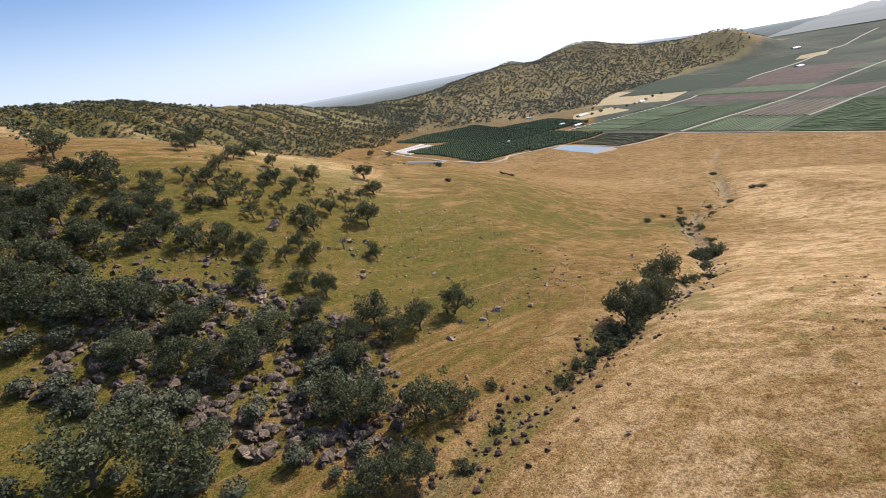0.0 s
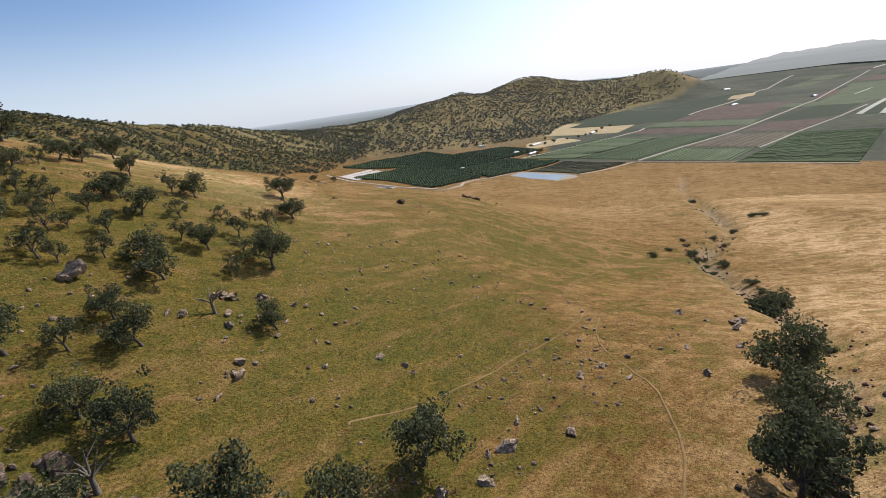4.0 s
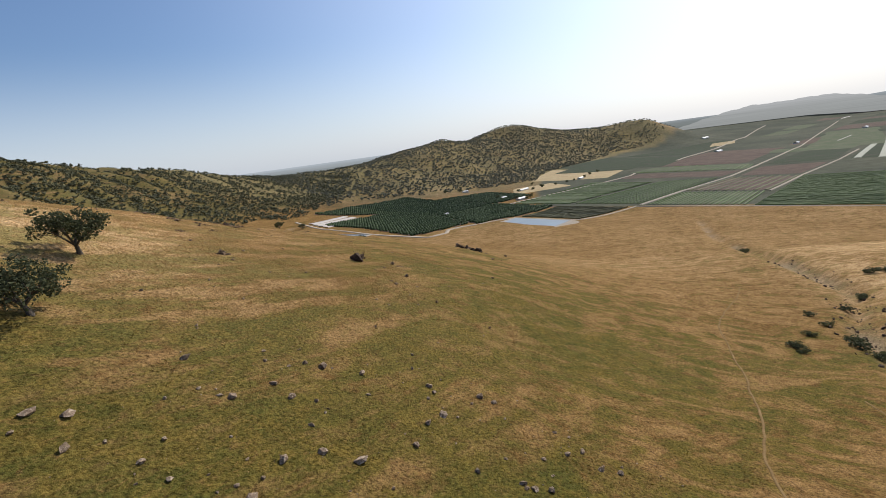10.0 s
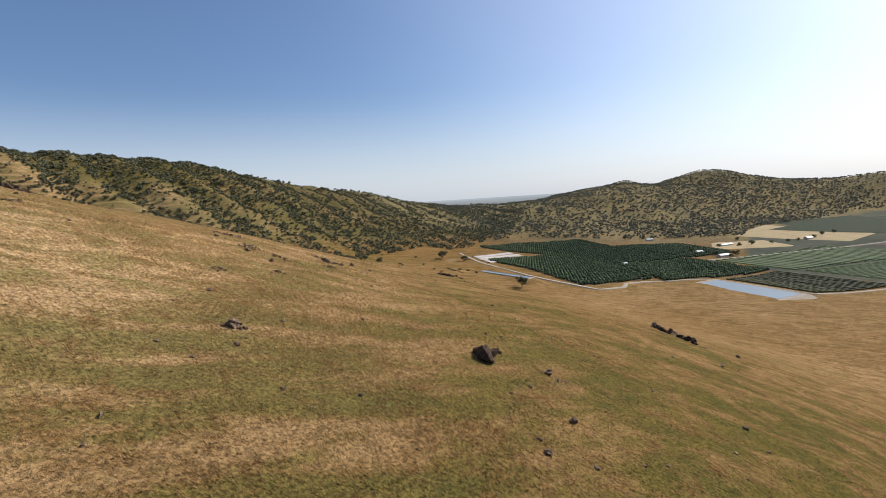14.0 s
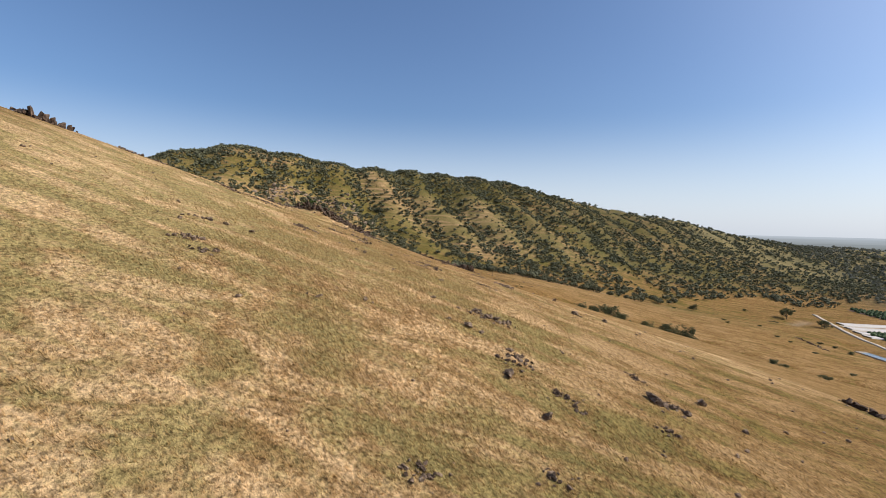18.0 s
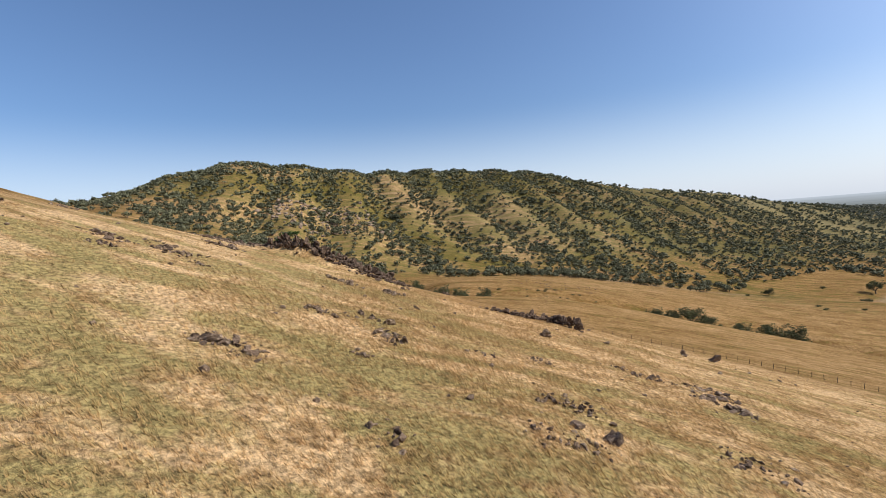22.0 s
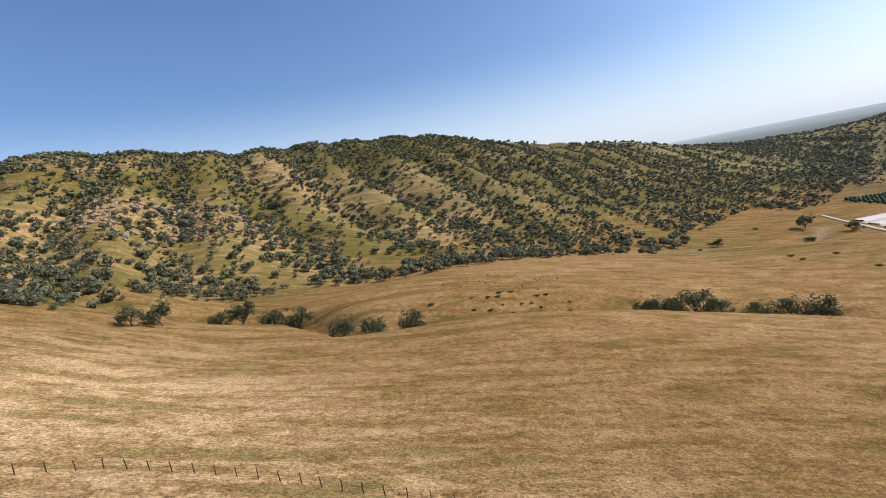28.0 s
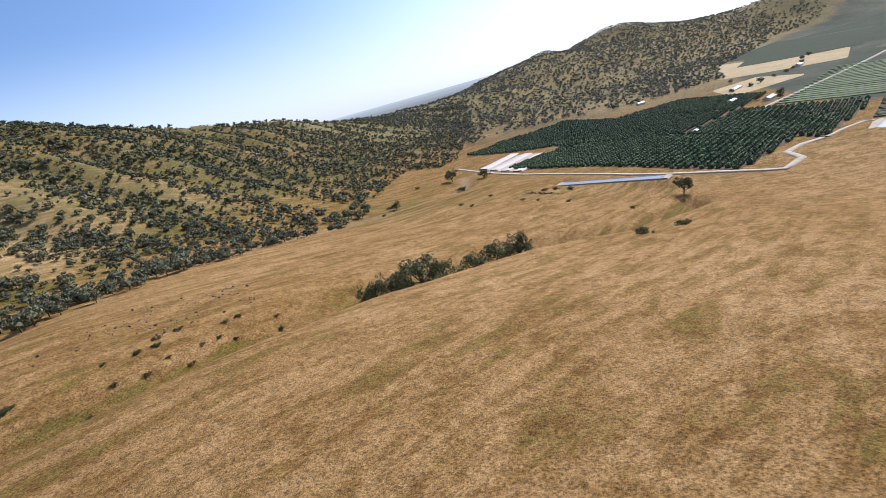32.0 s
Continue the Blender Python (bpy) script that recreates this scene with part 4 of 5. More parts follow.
outcrop([(-99.8, 337.6), (-98, 338.5), (-96.2, 339.4)], 15, 1.5, 2.6, 0.34, 14, "flat cracked slab of brown bedrock in dry grass", 0.0, STONES)
outcrop([(-95.8, 337.6), (-95.2, 338.6)], 4, 0.4, 1.0, 1.9, 15, "upright split grey rocks beside the bedrock slab", 0.0, COLUMNS)
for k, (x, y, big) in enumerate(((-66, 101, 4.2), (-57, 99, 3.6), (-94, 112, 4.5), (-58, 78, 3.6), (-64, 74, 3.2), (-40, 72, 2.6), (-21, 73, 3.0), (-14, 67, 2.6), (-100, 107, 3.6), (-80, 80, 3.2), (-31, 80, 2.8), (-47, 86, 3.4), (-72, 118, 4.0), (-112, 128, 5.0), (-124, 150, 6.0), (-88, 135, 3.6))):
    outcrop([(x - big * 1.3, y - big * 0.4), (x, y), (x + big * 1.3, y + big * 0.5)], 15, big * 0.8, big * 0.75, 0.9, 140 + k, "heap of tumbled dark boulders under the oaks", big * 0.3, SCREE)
for x, y, w in ((-155.6, 371.3, 5.6), (-158.5, 369.2, 4), (-179.7, 371.4, 3.6), (-163.4, 389, 3.6), (-159.7, 391.2, 2.4), (-174.6, 394, 2), (-165.6, 382.3, 2.4), (-168, 381.4, 2), (-163, 382.9, 1.6), (-148.9, 394.5, 3.2), (-147, 388.9, 2), (-163.1, 396.8, 1.8), (-147.8, 398.3, 1.2), (-150.5, 377.2, 1.5)):
    if w > 3:
        tagged(outcrop([(x - w * 0.2, y - w * 0.1), (x, y), (x + w * 0.2, y + w * 0.1)], 44, w * 0.32, w * 0.36, 1.1, int(900 - x), "rounded grey-brown boulder cracked into blocks above the fence", w * 0.5, HILLROCK, 3), group="fence boulders")
    else:
        boulder(x, y, w * 1.2, HILLROCK, "grey-brown boulder sunk in pale straw grass above the fence", "fence boulders", 0.7)
# x, y, reach, count and size of the smaller clusters
CLUSTERS = (
    (-142, 338.5, 2.4, 30, 1.5), (-155, 304.7, 2.6, 30, 1.7), (-151, 310.6, 2.0, 20, 1.4), (-131.5, 321.5, 2.6, 30, 1.5), (-132.8, 327.4, 2.0, 20, 1.3),
    (-128, 328, 2.4, 44, 1.3), (-125.4, 320, 1.5, 22, 1.1), (-121, 329, 1.2, 14, 0.9), (-178, 321, 2.4, 24, 1.4), (-105, 335.5, 1.8, 24, 1.1), (-103, 340, 1.4, 16, 1.0),
    (-95.6, 324, 1.4, 20, 1.3), (-93.3, 332.7, 0.9, 10, 1.1), (-97.1, 322.6, 1.2, 14, 1.2), (-89, 351.5, 1.1, 14, 0.9), (-80, 343, 2.2, 34, 0.9),
    (-76, 337, 2.2, 30, 0.8), (-77, 361.7, 1.1, 14, 1.2), (-73.5, 361.4, 1.1, 16, 1.5), (-82, 362, 1.7, 22, 1.0), (-78, 366.5, 1.8, 24, 1.2), (-69, 349, 2.4, 26, 0.8),
    (-86.5, 362, 1.1, 12, 0.9), (-92, 346, 0.9, 10, 0.8), (-81, 327, 1.1, 12, 0.9), (-41, 321, 1.1, 16, 1.3), (-33.5, 319.5, 1.6, 22, 1.1), (-34.7, 340.5, 1.1, 14, 1.2),
    (-28.5, 337, 1.6, 22, 1.4), (-27, 307, 0.9, 10, 1.0), (-42.6, 333, 0.8, 8, 0.8), (-32, 297, 0.8, 8, 0.9), (-26, 328, 1.2, 14, 0.9), (-188, 385, 1.3, 14, 1.3),
    (-18.8, 280, 1.2, 12, 1.1), (23, 300, 1.6, 14, 1.0), (-31.5, 297, 1.2, 12, 1.0), (-40, 319, 1.4, 14, 1.2),
)
SPLIT = [rock_mesh("rock", 90 + k, M_ROCK, 14, 0.26) for k in range(6)]
for k, (x, y, w) in enumerate(r for r in SLOPE_ROCKS if r[2] > 4):
    outcrop([(x - w * 0.28, y - w * 0.1), (x, y), (x + w * 0.28, y + w * 0.1)], 9, w * 0.22, w * 0.42, 0.85, 70 + k, "large split grey-brown boulder in green grass", 0.3, SPLIT, 1)
for k, (x, y, reach, count, size) in enumerate(CLUSTERS):
    outcrop([(x - reach, y - reach * 0.5), (x, y), (x + reach, y + reach * 0.5)], count, reach * 0.7, size, 0.85, 30 + k, "cluster of weathered brown rocks half sunk in dry grass", 0.15, STONES)

# ---- shrubs among the rocks ----
BRUSH = bush_prototypes(3, M_BRUSH)
FRESH_BRUSH = bush_prototypes(2, M_OAK_FRESH)


def shrub(x, y, wide, protos, label, rise=-0.1):
    root = new("shrub")
    root.matrix_world = Matrix.LocRotScale((x, y, level_at(x, y) + rise), Euler((0, 0, RNG.uniform(0, 6.28))), (wide, wide, wide * 0.75))
    stems, leaves = protos[int(RNG.integers(len(protos)))]
    part("stems", stems, root)
    part("foliage", leaves, root)
    return tagged(root, label, "shrub", "hillside shrubs")


for x, y, w, up in ((-146.8, 351.5, 2.6, 1.7), (-145.0, 352.8, 2.2, 2.0), (-148.2, 351.2, 1.8, 1.2)):
    shrub(x, y, w, FRESH_BRUSH, "fresh green shrub rooted in the dark rock rib", up)
for x, y in scatter_in(np.random.default_rng(77), 40, [(-185, 372), (-160, 365), (-143, 385), (-150, 402), (-172, 402)]):
    shrub(x, y, RNG.uniform(0.8, 1.9), BRUSH, "low dry grey-green shrub in straw grass")
for x, y in scatter_in(np.random.default_rng(78), 24, [(-250, 520), (-222, 540), (-190, 585), (-196, 596), (-232, 565), (-254, 532)]):
    shrub(x, y, RNG.uniform(1.2, 2.6), BRUSH, "low green shrub on the damp swale floor")
for x, y, w in ((-60, 799, 5), (-39, 800, 6), (-50, 803, 5), (-123, 762, 4), (-129, 774, 4), (-61, 643, 5), (-41, 644, 7), (-32, 712, 4), (-185, 861, 6), (-189, 818, 5), (-155, 976, 6), (-104, 793, 4)):
    shrub(x, y, w, BUSHES, "dark low shrub on the dry flat")
for x, y, w in ((185, 300, 5), (173, 276, 4.5), (146, 265, 6), (127, 268, 5), (147, 246, 6), (134, 215, 5.5), (122, 191, 9), (278, 443, 7), (243, 331, 4), (141, 276, 4), (150, 270, 5), (156, 283, 4.5), (161, 294, 4), (144, 252, 4), (128, 204, 5), (117, 188, 7)):
    shrub(x, y, w, BUSHES, "dark green shrub along the dry gully bank")
for x, y, w in ((-86, 766, 4), (-76, 763, 3), (-58, 752, 4)):
    shrub(x, y, w, BUSHES, "dark shrub thicket on the dry flat before the orchard")
# ---- the farmed valley ----
def patch_mesh(name, corners, mat, lift=0.5, cell=14.0):
    """A four-cornered field draped over the ground, with an edge that goes down into it."""
    c = np.array(corners, float)
    nu = max(2, int(np.linalg.norm(c[1] - c[0]) / cell))
    nv = max(2, int(np.linalg.norm(c[3] - c[0]) / cell))
    u, v = np.meshgrid(np.linspace(0, 1, nu + 1), np.linspace(0, 1, nv + 1))
    u, v = u[..., None], v[..., None]
    p = c[0] * (1 - u) * (1 - v) + c[1] * u * (1 - v) + c[2] * u * v + c[3] * (1 - u) * v
    z = level(p[..., 0], p[..., 1]) + lift
    edge = np.ones_like(z, bool)
    edge[1:-1, 1:-1] = False
    z[edge] -= lift + 0.8
    n = nu + 1
    i = (np.arange(nv)[:, None] * n + np.arange(nu)[None]).ravel()
    quads = np.stack([i, i + 1, i + n + 1, i + n], -1)
    me = grid_mesh(name, np.stack([p[..., 0].ravel(), p[..., 1].ravel(), z.ravel()], -1), quads, mat)
    return me


def rows_mesh(name, corners, gap, wide, tall, mat, across=False, rng=RNG, step=5.0, lift=0.45):
    """Planted rows that run from one side of a field to the other, as low uneven hedges."""
    c = np.array(corners, float)
    if across:
        c = np.roll(c, -1, 0)
    count = int(np.linalg.norm(c[3] - c[0]) / gap)
    vs, qs, n = [], [], 0
    for k in range(count):
        s = (k + 0.5) / count
        a, b = c[0] + s * (c[3] - c[0]), c[1] + s * (c[2] - c[1])
        m = max(2, int(np.linalg.norm(b - a) / step))
        t = np.linspace(0.012, 0.988, m + 1)[:, None]
        p = a + t * (b - a)
        side = np.array([-(b - a)[1], (b - a)[0]]) / np.linalg.norm(b - a) * wide / 2
        h = tall * rng.uniform(0.7, 1.2, m + 1)
        z = level(p[:, 0], p[:, 1]) + lift
        ring = [np.c_[p - side, z - 0.3], np.c_[p - side * 0.6, z + h], np.c_[p + side * 0.6, z + h], np.c_[p + side, z - 0.3]]
        vs.append(np.stack(ring, 1).reshape(-1, 3))
        for j in range(m):
            for e in range(3):
                qs.append((n + 4 * j + e, n + 4 * j + e + 1, n + 4 * j + e + 5, n + 4 * j + e + 4))
        n += 4 * (m + 1)
    return grid_mesh(name, np.concatenate(vs), np.array(qs), mat, False)


# both crop colours are desaturated, with the plain's haze mixed into them
M_DARK_CROP = field_material("dark_crop", (0.078, 0.072, 0.056), (0.056, 0.070, 0.042), 0.3)
M_PALE_CROP = field_material("pale_crop", (0.15, 0.148, 0.098), (0.10, 0.125, 0.068), 0.5)
M_SOIL = field_material("turned_soil", (0.10, 0.072, 0.058), (0.15, 0.11, 0.085), 0.6)
M_VINE_SOIL = field_material("vineyard_soil", (0.17, 0.125, 0.10), (0.24, 0.18, 0.14), 0.6)
M_TAN = field_material("stubble", (0.38, 0.29, 0.16), (0.48, 0.38, 0.22), 0.6)
M_ROAD = dirt_material("pale_dirt_road", (0.36, 0.30, 0.23), (0.52, 0.45, 0.36))
M_BAND = plain_material("pale_covered_rows", (0.22, 0.23, 0.17), (0.30, 0.31, 0.24), 0.8, 0.3)
M_POND = water_material("pond_water", (0.16, 0.20, 0.22))
M_SHEET = plain_material("white_row_cover", (0.40, 0.36, 0.32), (0.60, 0.555, 0.51))
FIELDS = {
    "vineyard": ((261, 842), (360, 925), (430, 816), (315, 756)),
    "striped_field": ((318, 1029), (589, 1218), (653, 1068), (388, 932)),
    "crop_field": ((393, 927), (659, 1060), (748, 994), (457, 823)),
    "pale_field": ((458, 814), (574, 885), (640, 777), (527, 697)),
    "furrowed_field": ((586, 894), (756, 972), (813, 872), (650, 780)),
    "soil_field": ((650, 1216), (747, 1266), (863, 1038), (760, 996)),
    "bare_field": ((772, 982), (911, 1066), (1021, 977), (830, 882)),
    "row_field": ((527, 688), (814, 871), (898, 780), (608, 574)),
    "light_field": ((745, 1280), (879, 1287), (944, 1106), (872, 1047)),
    "dark_field": ((711, 1705), (1076, 1950), (1134, 1374), (870, 1300)),
    "green_field": ((933, 1080), (1242, 1244), (1293, 1151), (1042, 988)),
    "banded_field": ((1046, 983), (1491, 1256), (1551, 1247), (1082, 912)),
}
FIELD_LOOK = {
    "vineyard": (M_VINE_SOIL, 8.0, M_BRUSH, 1.3), "striped_field": (M_PALE_CROP, 16.0, M_VINE, 0.9), "crop_field": (M_DARK_CROP, 6.0, M_VINE, 0.8),
    "pale_field": (M_PALE_CROP, 7.0, M_VINE, 0.9), "furrowed_field": (M_SOIL, 14.0, M_BRUSH, 0.8), "soil_field": (M_SOIL, 0, None, 0), "bare_field": (M_SOIL, 0, None, 0),
    "row_field": (M_PALE_CROP, 8.0, M_VINE, 1.2), "light_field": (M_PALE_CROP, 12.0, M_VINE, 0.8), "dark_field": (M_DARK_CROP, 0, None, 0), "green_field": (M_DARK_CROP, 0, None, 0),
    "banded_field": (M_DARK_CROP, 34.0, M_BAND, 0.6),
}
FIELD_WORDS = {"vineyard": "young vineyard block in even rows on brown soil", "striped_field": "bright green field with broad planted stripes", "soil_field": "bare turned brown field", "bare_field": "bare purplish-brown field", "banded_field": "field with broad pale covered bands"}
for name, corners in FIELDS.items():
    soil, gap, leaf, tall = FIELD_LOOK[name]
    ob = tagged(new(name, patch_mesh(name, corners, soil, 0.7 if gap else 0.5)), FIELD_WORDS.get(name, "green irrigated field on the flat valley floor"), "field", kind="structure")
    if gap:
        tagged(part("crop_rows", rows_mesh("crop_rows", corners, gap, gap * 0.45, tall, leaf, across=name in ("vineyard", "striped_field", "row_field")), ob), "planted rows", kind="stuff")
tagged(new("stubble_field", patch_mesh("stubble_field", ((496, 1405), (686, 1670), (813, 1400), (670, 1266)), M_TAN)), "pale stubble field at the foot of the hills", "field", kind="structure")


def far_fields():
    """The plain out to the horizon, parcelled into farm blocks."""
    mats = (M_DARK_CROP, M_PALE_CROP, M_SOIL, M_DARK_CROP, M_SOIL, M_DARK_CROP)
    rng = np.random.default_rng(3)
    a, b = np.array([0.87, 0.49]), np.array([0.49, -0.87])
    for i in range(0, 9):
        for j in range(-4, 6):
            o = np.array([1130.0, 1330.0]) + a * 330 * i + b * 260 * j
            if o[0] < 950 or o[1] < 500 or o[1] > 0.62 * o[0] + 900 or (o[1] < 1300 and o[0] < 1350) or o[0] > 4200 or o[1] > 4000:
                continue
            la, lb = 318 * rng.choice((1.0, 1.0, 0.6)), 250 * rng.choice((1.0, 0.55))
            q = [o, o + a * la, o + a * la + b * lb, o + b * lb]
            tagged(new("far_field", patch_mesh("far_field", q, mats[int(rng.integers(6))], 0.9, 40)), "farm block far out on the hazy plain", "field", "far fields", "structure")
            if rng.uniform() < 0.4:
                tagged(new("row_cover", patch_mesh("row_cover", [o + a * 20 + b * lb * 1.01, o + a * la * 0.95 + b * lb * 1.01, o + a * la * 0.95 + b * (lb * 1.01 + 14), o + a * 20 + b * (lb * 1.01 + 14)], M_SHEET, 2.2, 40)), "long white covered strip on the plain", "field", "far strips", "structure")


far_fields()
PLAIN_FIELDS = (
    (((1071, 1871), (1549, 1981), (1827, 2046), (1171, 1610)), M_DARK_CROP, "dark green block at the foot of the far hills"),
    (((612, 1514), (952, 1860), (1024, 1515), (801, 1370)), M_DARK_CROP, "dark green block at the foot of the far hills"),
    (((850, 1335), (1253, 1614), (1376, 1411), (962, 1140)), M_SOIL, "dark ploughed block on the valley floor"),
    (((734, 1306), (843, 1342), (964, 1131), (871, 1074)), M_PALE_CROP, "light green field with planted stripes"),
    (((1299, 1309), (1950, 1779), (2050, 1640), (1406, 1143)), M_PALE_CROP, "light green field on the valley floor"),
    (((1398, 1793), (1545, 1938), (1701, 1966), (1600, 1860)), M_TAN, "small tan fallow field"),
    (((363, 1164), (411, 1296), (537, 1337), (549, 1214)), M_TAN, "pale stubble strip beside the farmyard"),
    (((1420, 1130), (2060, 1620), (2330, 1420), (1640, 980)), M_DARK_CROP, "dark green block on the valley floor"),
)
for corners, mat, label in PLAIN_FIELDS:
    tagged(new("plain_field", patch_mesh("plain_field", corners, mat, 1.4, 20)), label, "field", "plain fields", "structure")


def road(name, line, wide, mat, label, lift=0.7):
    p = np.array(line, float)
    if wide < 2:  # a path wanders in soft bends
        for _ in range(3):
            p = np.concatenate([p[:1], np.stack([p[:-1] * 0.75 + p[1:] * 0.25, p[:-1] * 0.25 + p[1:] * 0.75], 1).reshape(-1, 2), p[-1:]])
        p[1:-1] += np.stack([waves(p[1:-1, 0], p[1:-1, 1], 9, 61, 2), waves(p[1:-1, 0], p[1:-1, 1], 9, 62, 2)], -1) * 0.9
    out = [p[0]]
    for a, b in zip(p, p[1:]):
        m = max(1, int(np.linalg.norm(b - a) / 10))
        out += [a + (b - a) * k / m + RNG.normal(size=2) * min(wide, 2) * 0.12 for k in range(1, m + 1)]
    p = np.array(out)
    t = np.gradient(p, axis=0)
    s = np.stack([-t[:, 1], t[:, 0]], -1) / np.linalg.norm(t, axis=1)[:, None] * wide / 2
    rows = [p - s * 1.15, p - s, p, p + s, p + s * 1.15]
    drop = (-0.8, lift, lift, lift, -0.8)
    v = np.stack([np.c_[q, level(q[:, 0], q[:, 1]) + d] for q, d in zip(rows, drop)], 1).reshape(-1, 3)
    q = [(5 * k + e, 5 * k + e + 1, 5 * k + e + 6, 5 * k + e + 5) for k in range(len(p) - 1) for e in range(4)]
    return tagged(new(name, grid_mesh(name, v, np.array(q), mat)), label, "road", kind="structure")


M_PATH = dirt_material("trodden_earth", (0.14, 0.088, 0.036), (0.27, 0.18, 0.085))
for line in TRACKS:
    road("footpath", line, 0.42, M_PATH, "narrow trodden path through dry grass", 0.04)
road("road_orchard", [(-95, 1075), (-72, 1030), (-45, 960), (-17, 873), (24, 826), (60, 790), (100, 750), (128, 768), (136, 792), (160, 803), (180, 806)], 5, M_ROAD, "pale dirt road round the orchard's edge")
road("road_vineyard", [(184, 806), (244, 832), (308, 748), (438, 812), (520, 690), (600, 566)], 3.2, M_ROAD, "narrow dirt road along the vineyard's edge")
road("road_farm", [(282, 1014), (463, 1112), (713, 1245), (745, 1276)], 5, M_ROAD, "pale dirt road between orchard and fields", 1.0)
road("road_fields", [(450, 818), (578, 892), (765, 984), (915, 1074), (1100, 1190), (1374, 1377), (1900, 1760), (2600, 2250)], 4.5, M_ROAD, "straight pale farm road across the plain", 1.2)
road("road_far", [(982, 1421), (1400, 1740), (1877, 2108), (2500, 2600)], 6, M_ROAD, "straight pale farm road across the plain", 1.4)
road("road_side", [(645, 776), (821, 876), (1032, 982), (1250, 1110)], 3.5, M_ROAD, "straight pale farm road across the plain", 1.2)


def pond(name, corners, label):
    c = np.array(corners, float)
    z = level(c[:, 0], c[:, 1]).mean()
    root = new(name)
    root.location = (c[:, 0].mean(), c[:, 1].mean(), z)
    loc = c - c.mean(0)
    n = len(c)
    water = [(x * 0.94, y * 0.94, 0.55) for x, y in loc]
    bank, q = [], []
    for f, h in ((1.16, -2.5), (1.04, 0.8), (0.98, 0.8), (0.92, 0.1)):
        bank += [(x * f, y * f, h) for x, y in loc]
    for r in range(3):
        q += [(r * n + k, r * n + (k + 1) % n, (r + 1) * n + (k + 1) % n, (r + 1) * n + k) for k in range(n)]
    part("bank", grid_mesh("bank", np.array(bank), np.array(q), M_ROAD, False), root, "bare earth bank")
    part("water", grid_mesh("water", np.array(water), np.array([range(n)]), M_POND), root, "still grey-blue water")
    return tagged(root, label, "pond")


pond("reservoir", [(192, 784), (242, 814), (288, 724), (227, 686)], "square farm reservoir of pale blue water with earth banks")
pond("holding_pond", [(-38, 836), (-31, 841), (29, 777), (22, 771)], "narrow holding pond with pale earth banks")


def inside(q, polygon):
    """Which points lie within a polygon."""
    p = np.array(polygon, float)
    hit = np.zeros(len(q), bool)
    for a, b in zip(p, np.roll(p, -1, 0)):
        hit ^= ((a[1] > q[:, 1]) != (b[1] > q[:, 1])) & (q[:, 0] < (b[0] - a[0]) * (q[:, 1] - a[1]) / (b[1] - a[1] + 1e-9) + a[0])
    return hit


ROW, CROSS = np.array([0.76, 0.65]), np.array([-0.65, 0.76])


def orchard_floor(polygon):
    """Bare soil under a block, in square cells set along its rows."""
    u, v = np.meshgrid(np.arange(-60, 260) * 5.0, np.arange(-10, 260) * 5.0)
    c = u.ravel()[:, None] * ROW + v.ravel()[:, None] * CROSS + (0, 600)
    c = c[inside(c, polygon)]
    corners = np.stack([c + ROW * i + CROSS * j for i, j in ((-2.5, -2.5), (2.5, -2.5), (2.5, 2.5), (-2.5, 2.5))], 1).reshape(-1, 2)
    z = level(corners[:, 0], corners[:, 1]) + 0.3
    me = grid_mesh("orchard_floor", np.c_[corners, z], np.arange(len(corners)).reshape(-1, 4), M_SOIL)
    return tagged(new("orchard_floor", me), "brown bare soil under the orchard trees", "ground", kind="structure")


def tree_rows(name, polygon, gap, label, rng, wide=5.0, tall=3.6):
    """An orchard block: round trees in straight rows, joined as one mass."""
    u, v = np.meshgrid(np.arange(-60, 240) * gap, np.arange(-10, 200) * gap * 1.12)
    p = u.ravel()[:, None] * ROW + v.ravel()[:, None] * CROSS + (0, 600)
    p = p[inside(p, polygon)]
    p = p + rng.normal(size=p.shape) * 0.25
    p = p[rng.uniform(size=len(p)) > 0.015]
    z = level(p[:, 0], p[:, 1])
    seg = 7
    ring = [(0.62, 0.02), (1.0, 0.38), (0.82, 0.74), (0.35, 0.98)]
    a = np.arange(seg) * 2 * math.pi / seg
    unit = np.concatenate([np.c_[np.cos(a + k) * r, np.sin(a + k) * r, np.full(seg, h)] for k, (r, h) in enumerate(ring)])
    quads = [(r * seg + k, r * seg + (k + 1) % seg, (r + 1) * seg + (k + 1) % seg, (r + 1) * seg + k) for r in range(3) for k in range(seg)]
    quads += [(3 * seg, 3 * seg + 1, 3 * seg + 2, 3 * seg + 3), (3 * seg, 3 * seg + 3, 3 * seg + 4, 3 * seg + 6), (3 * seg + 4, 3 * seg + 5, 3 * seg + 6, 3 * seg + 6)][:1]
    s = rng.uniform(0.85, 1.12, len(p))
    vv = unit[None] * (wide / 2, wide / 2, tall) * s[:, None, None] * rng.uniform(0.86, 1.14, (len(p), len(unit), 1))
    vv = vv + np.stack([p[:, 0], p[:, 1], z + 0.15], -1)[:, None]
    q = np.array(quads)[None] + (np.arange(len(p)) * len(unit))[:, None, None]
    me = grid_mesh(name, vv.reshape(-1, 3), q.reshape(-1, 4), M_CITRUS, False)
    return tagged(new(name, me), label, "orchard", "orchard blocks", "stuff")


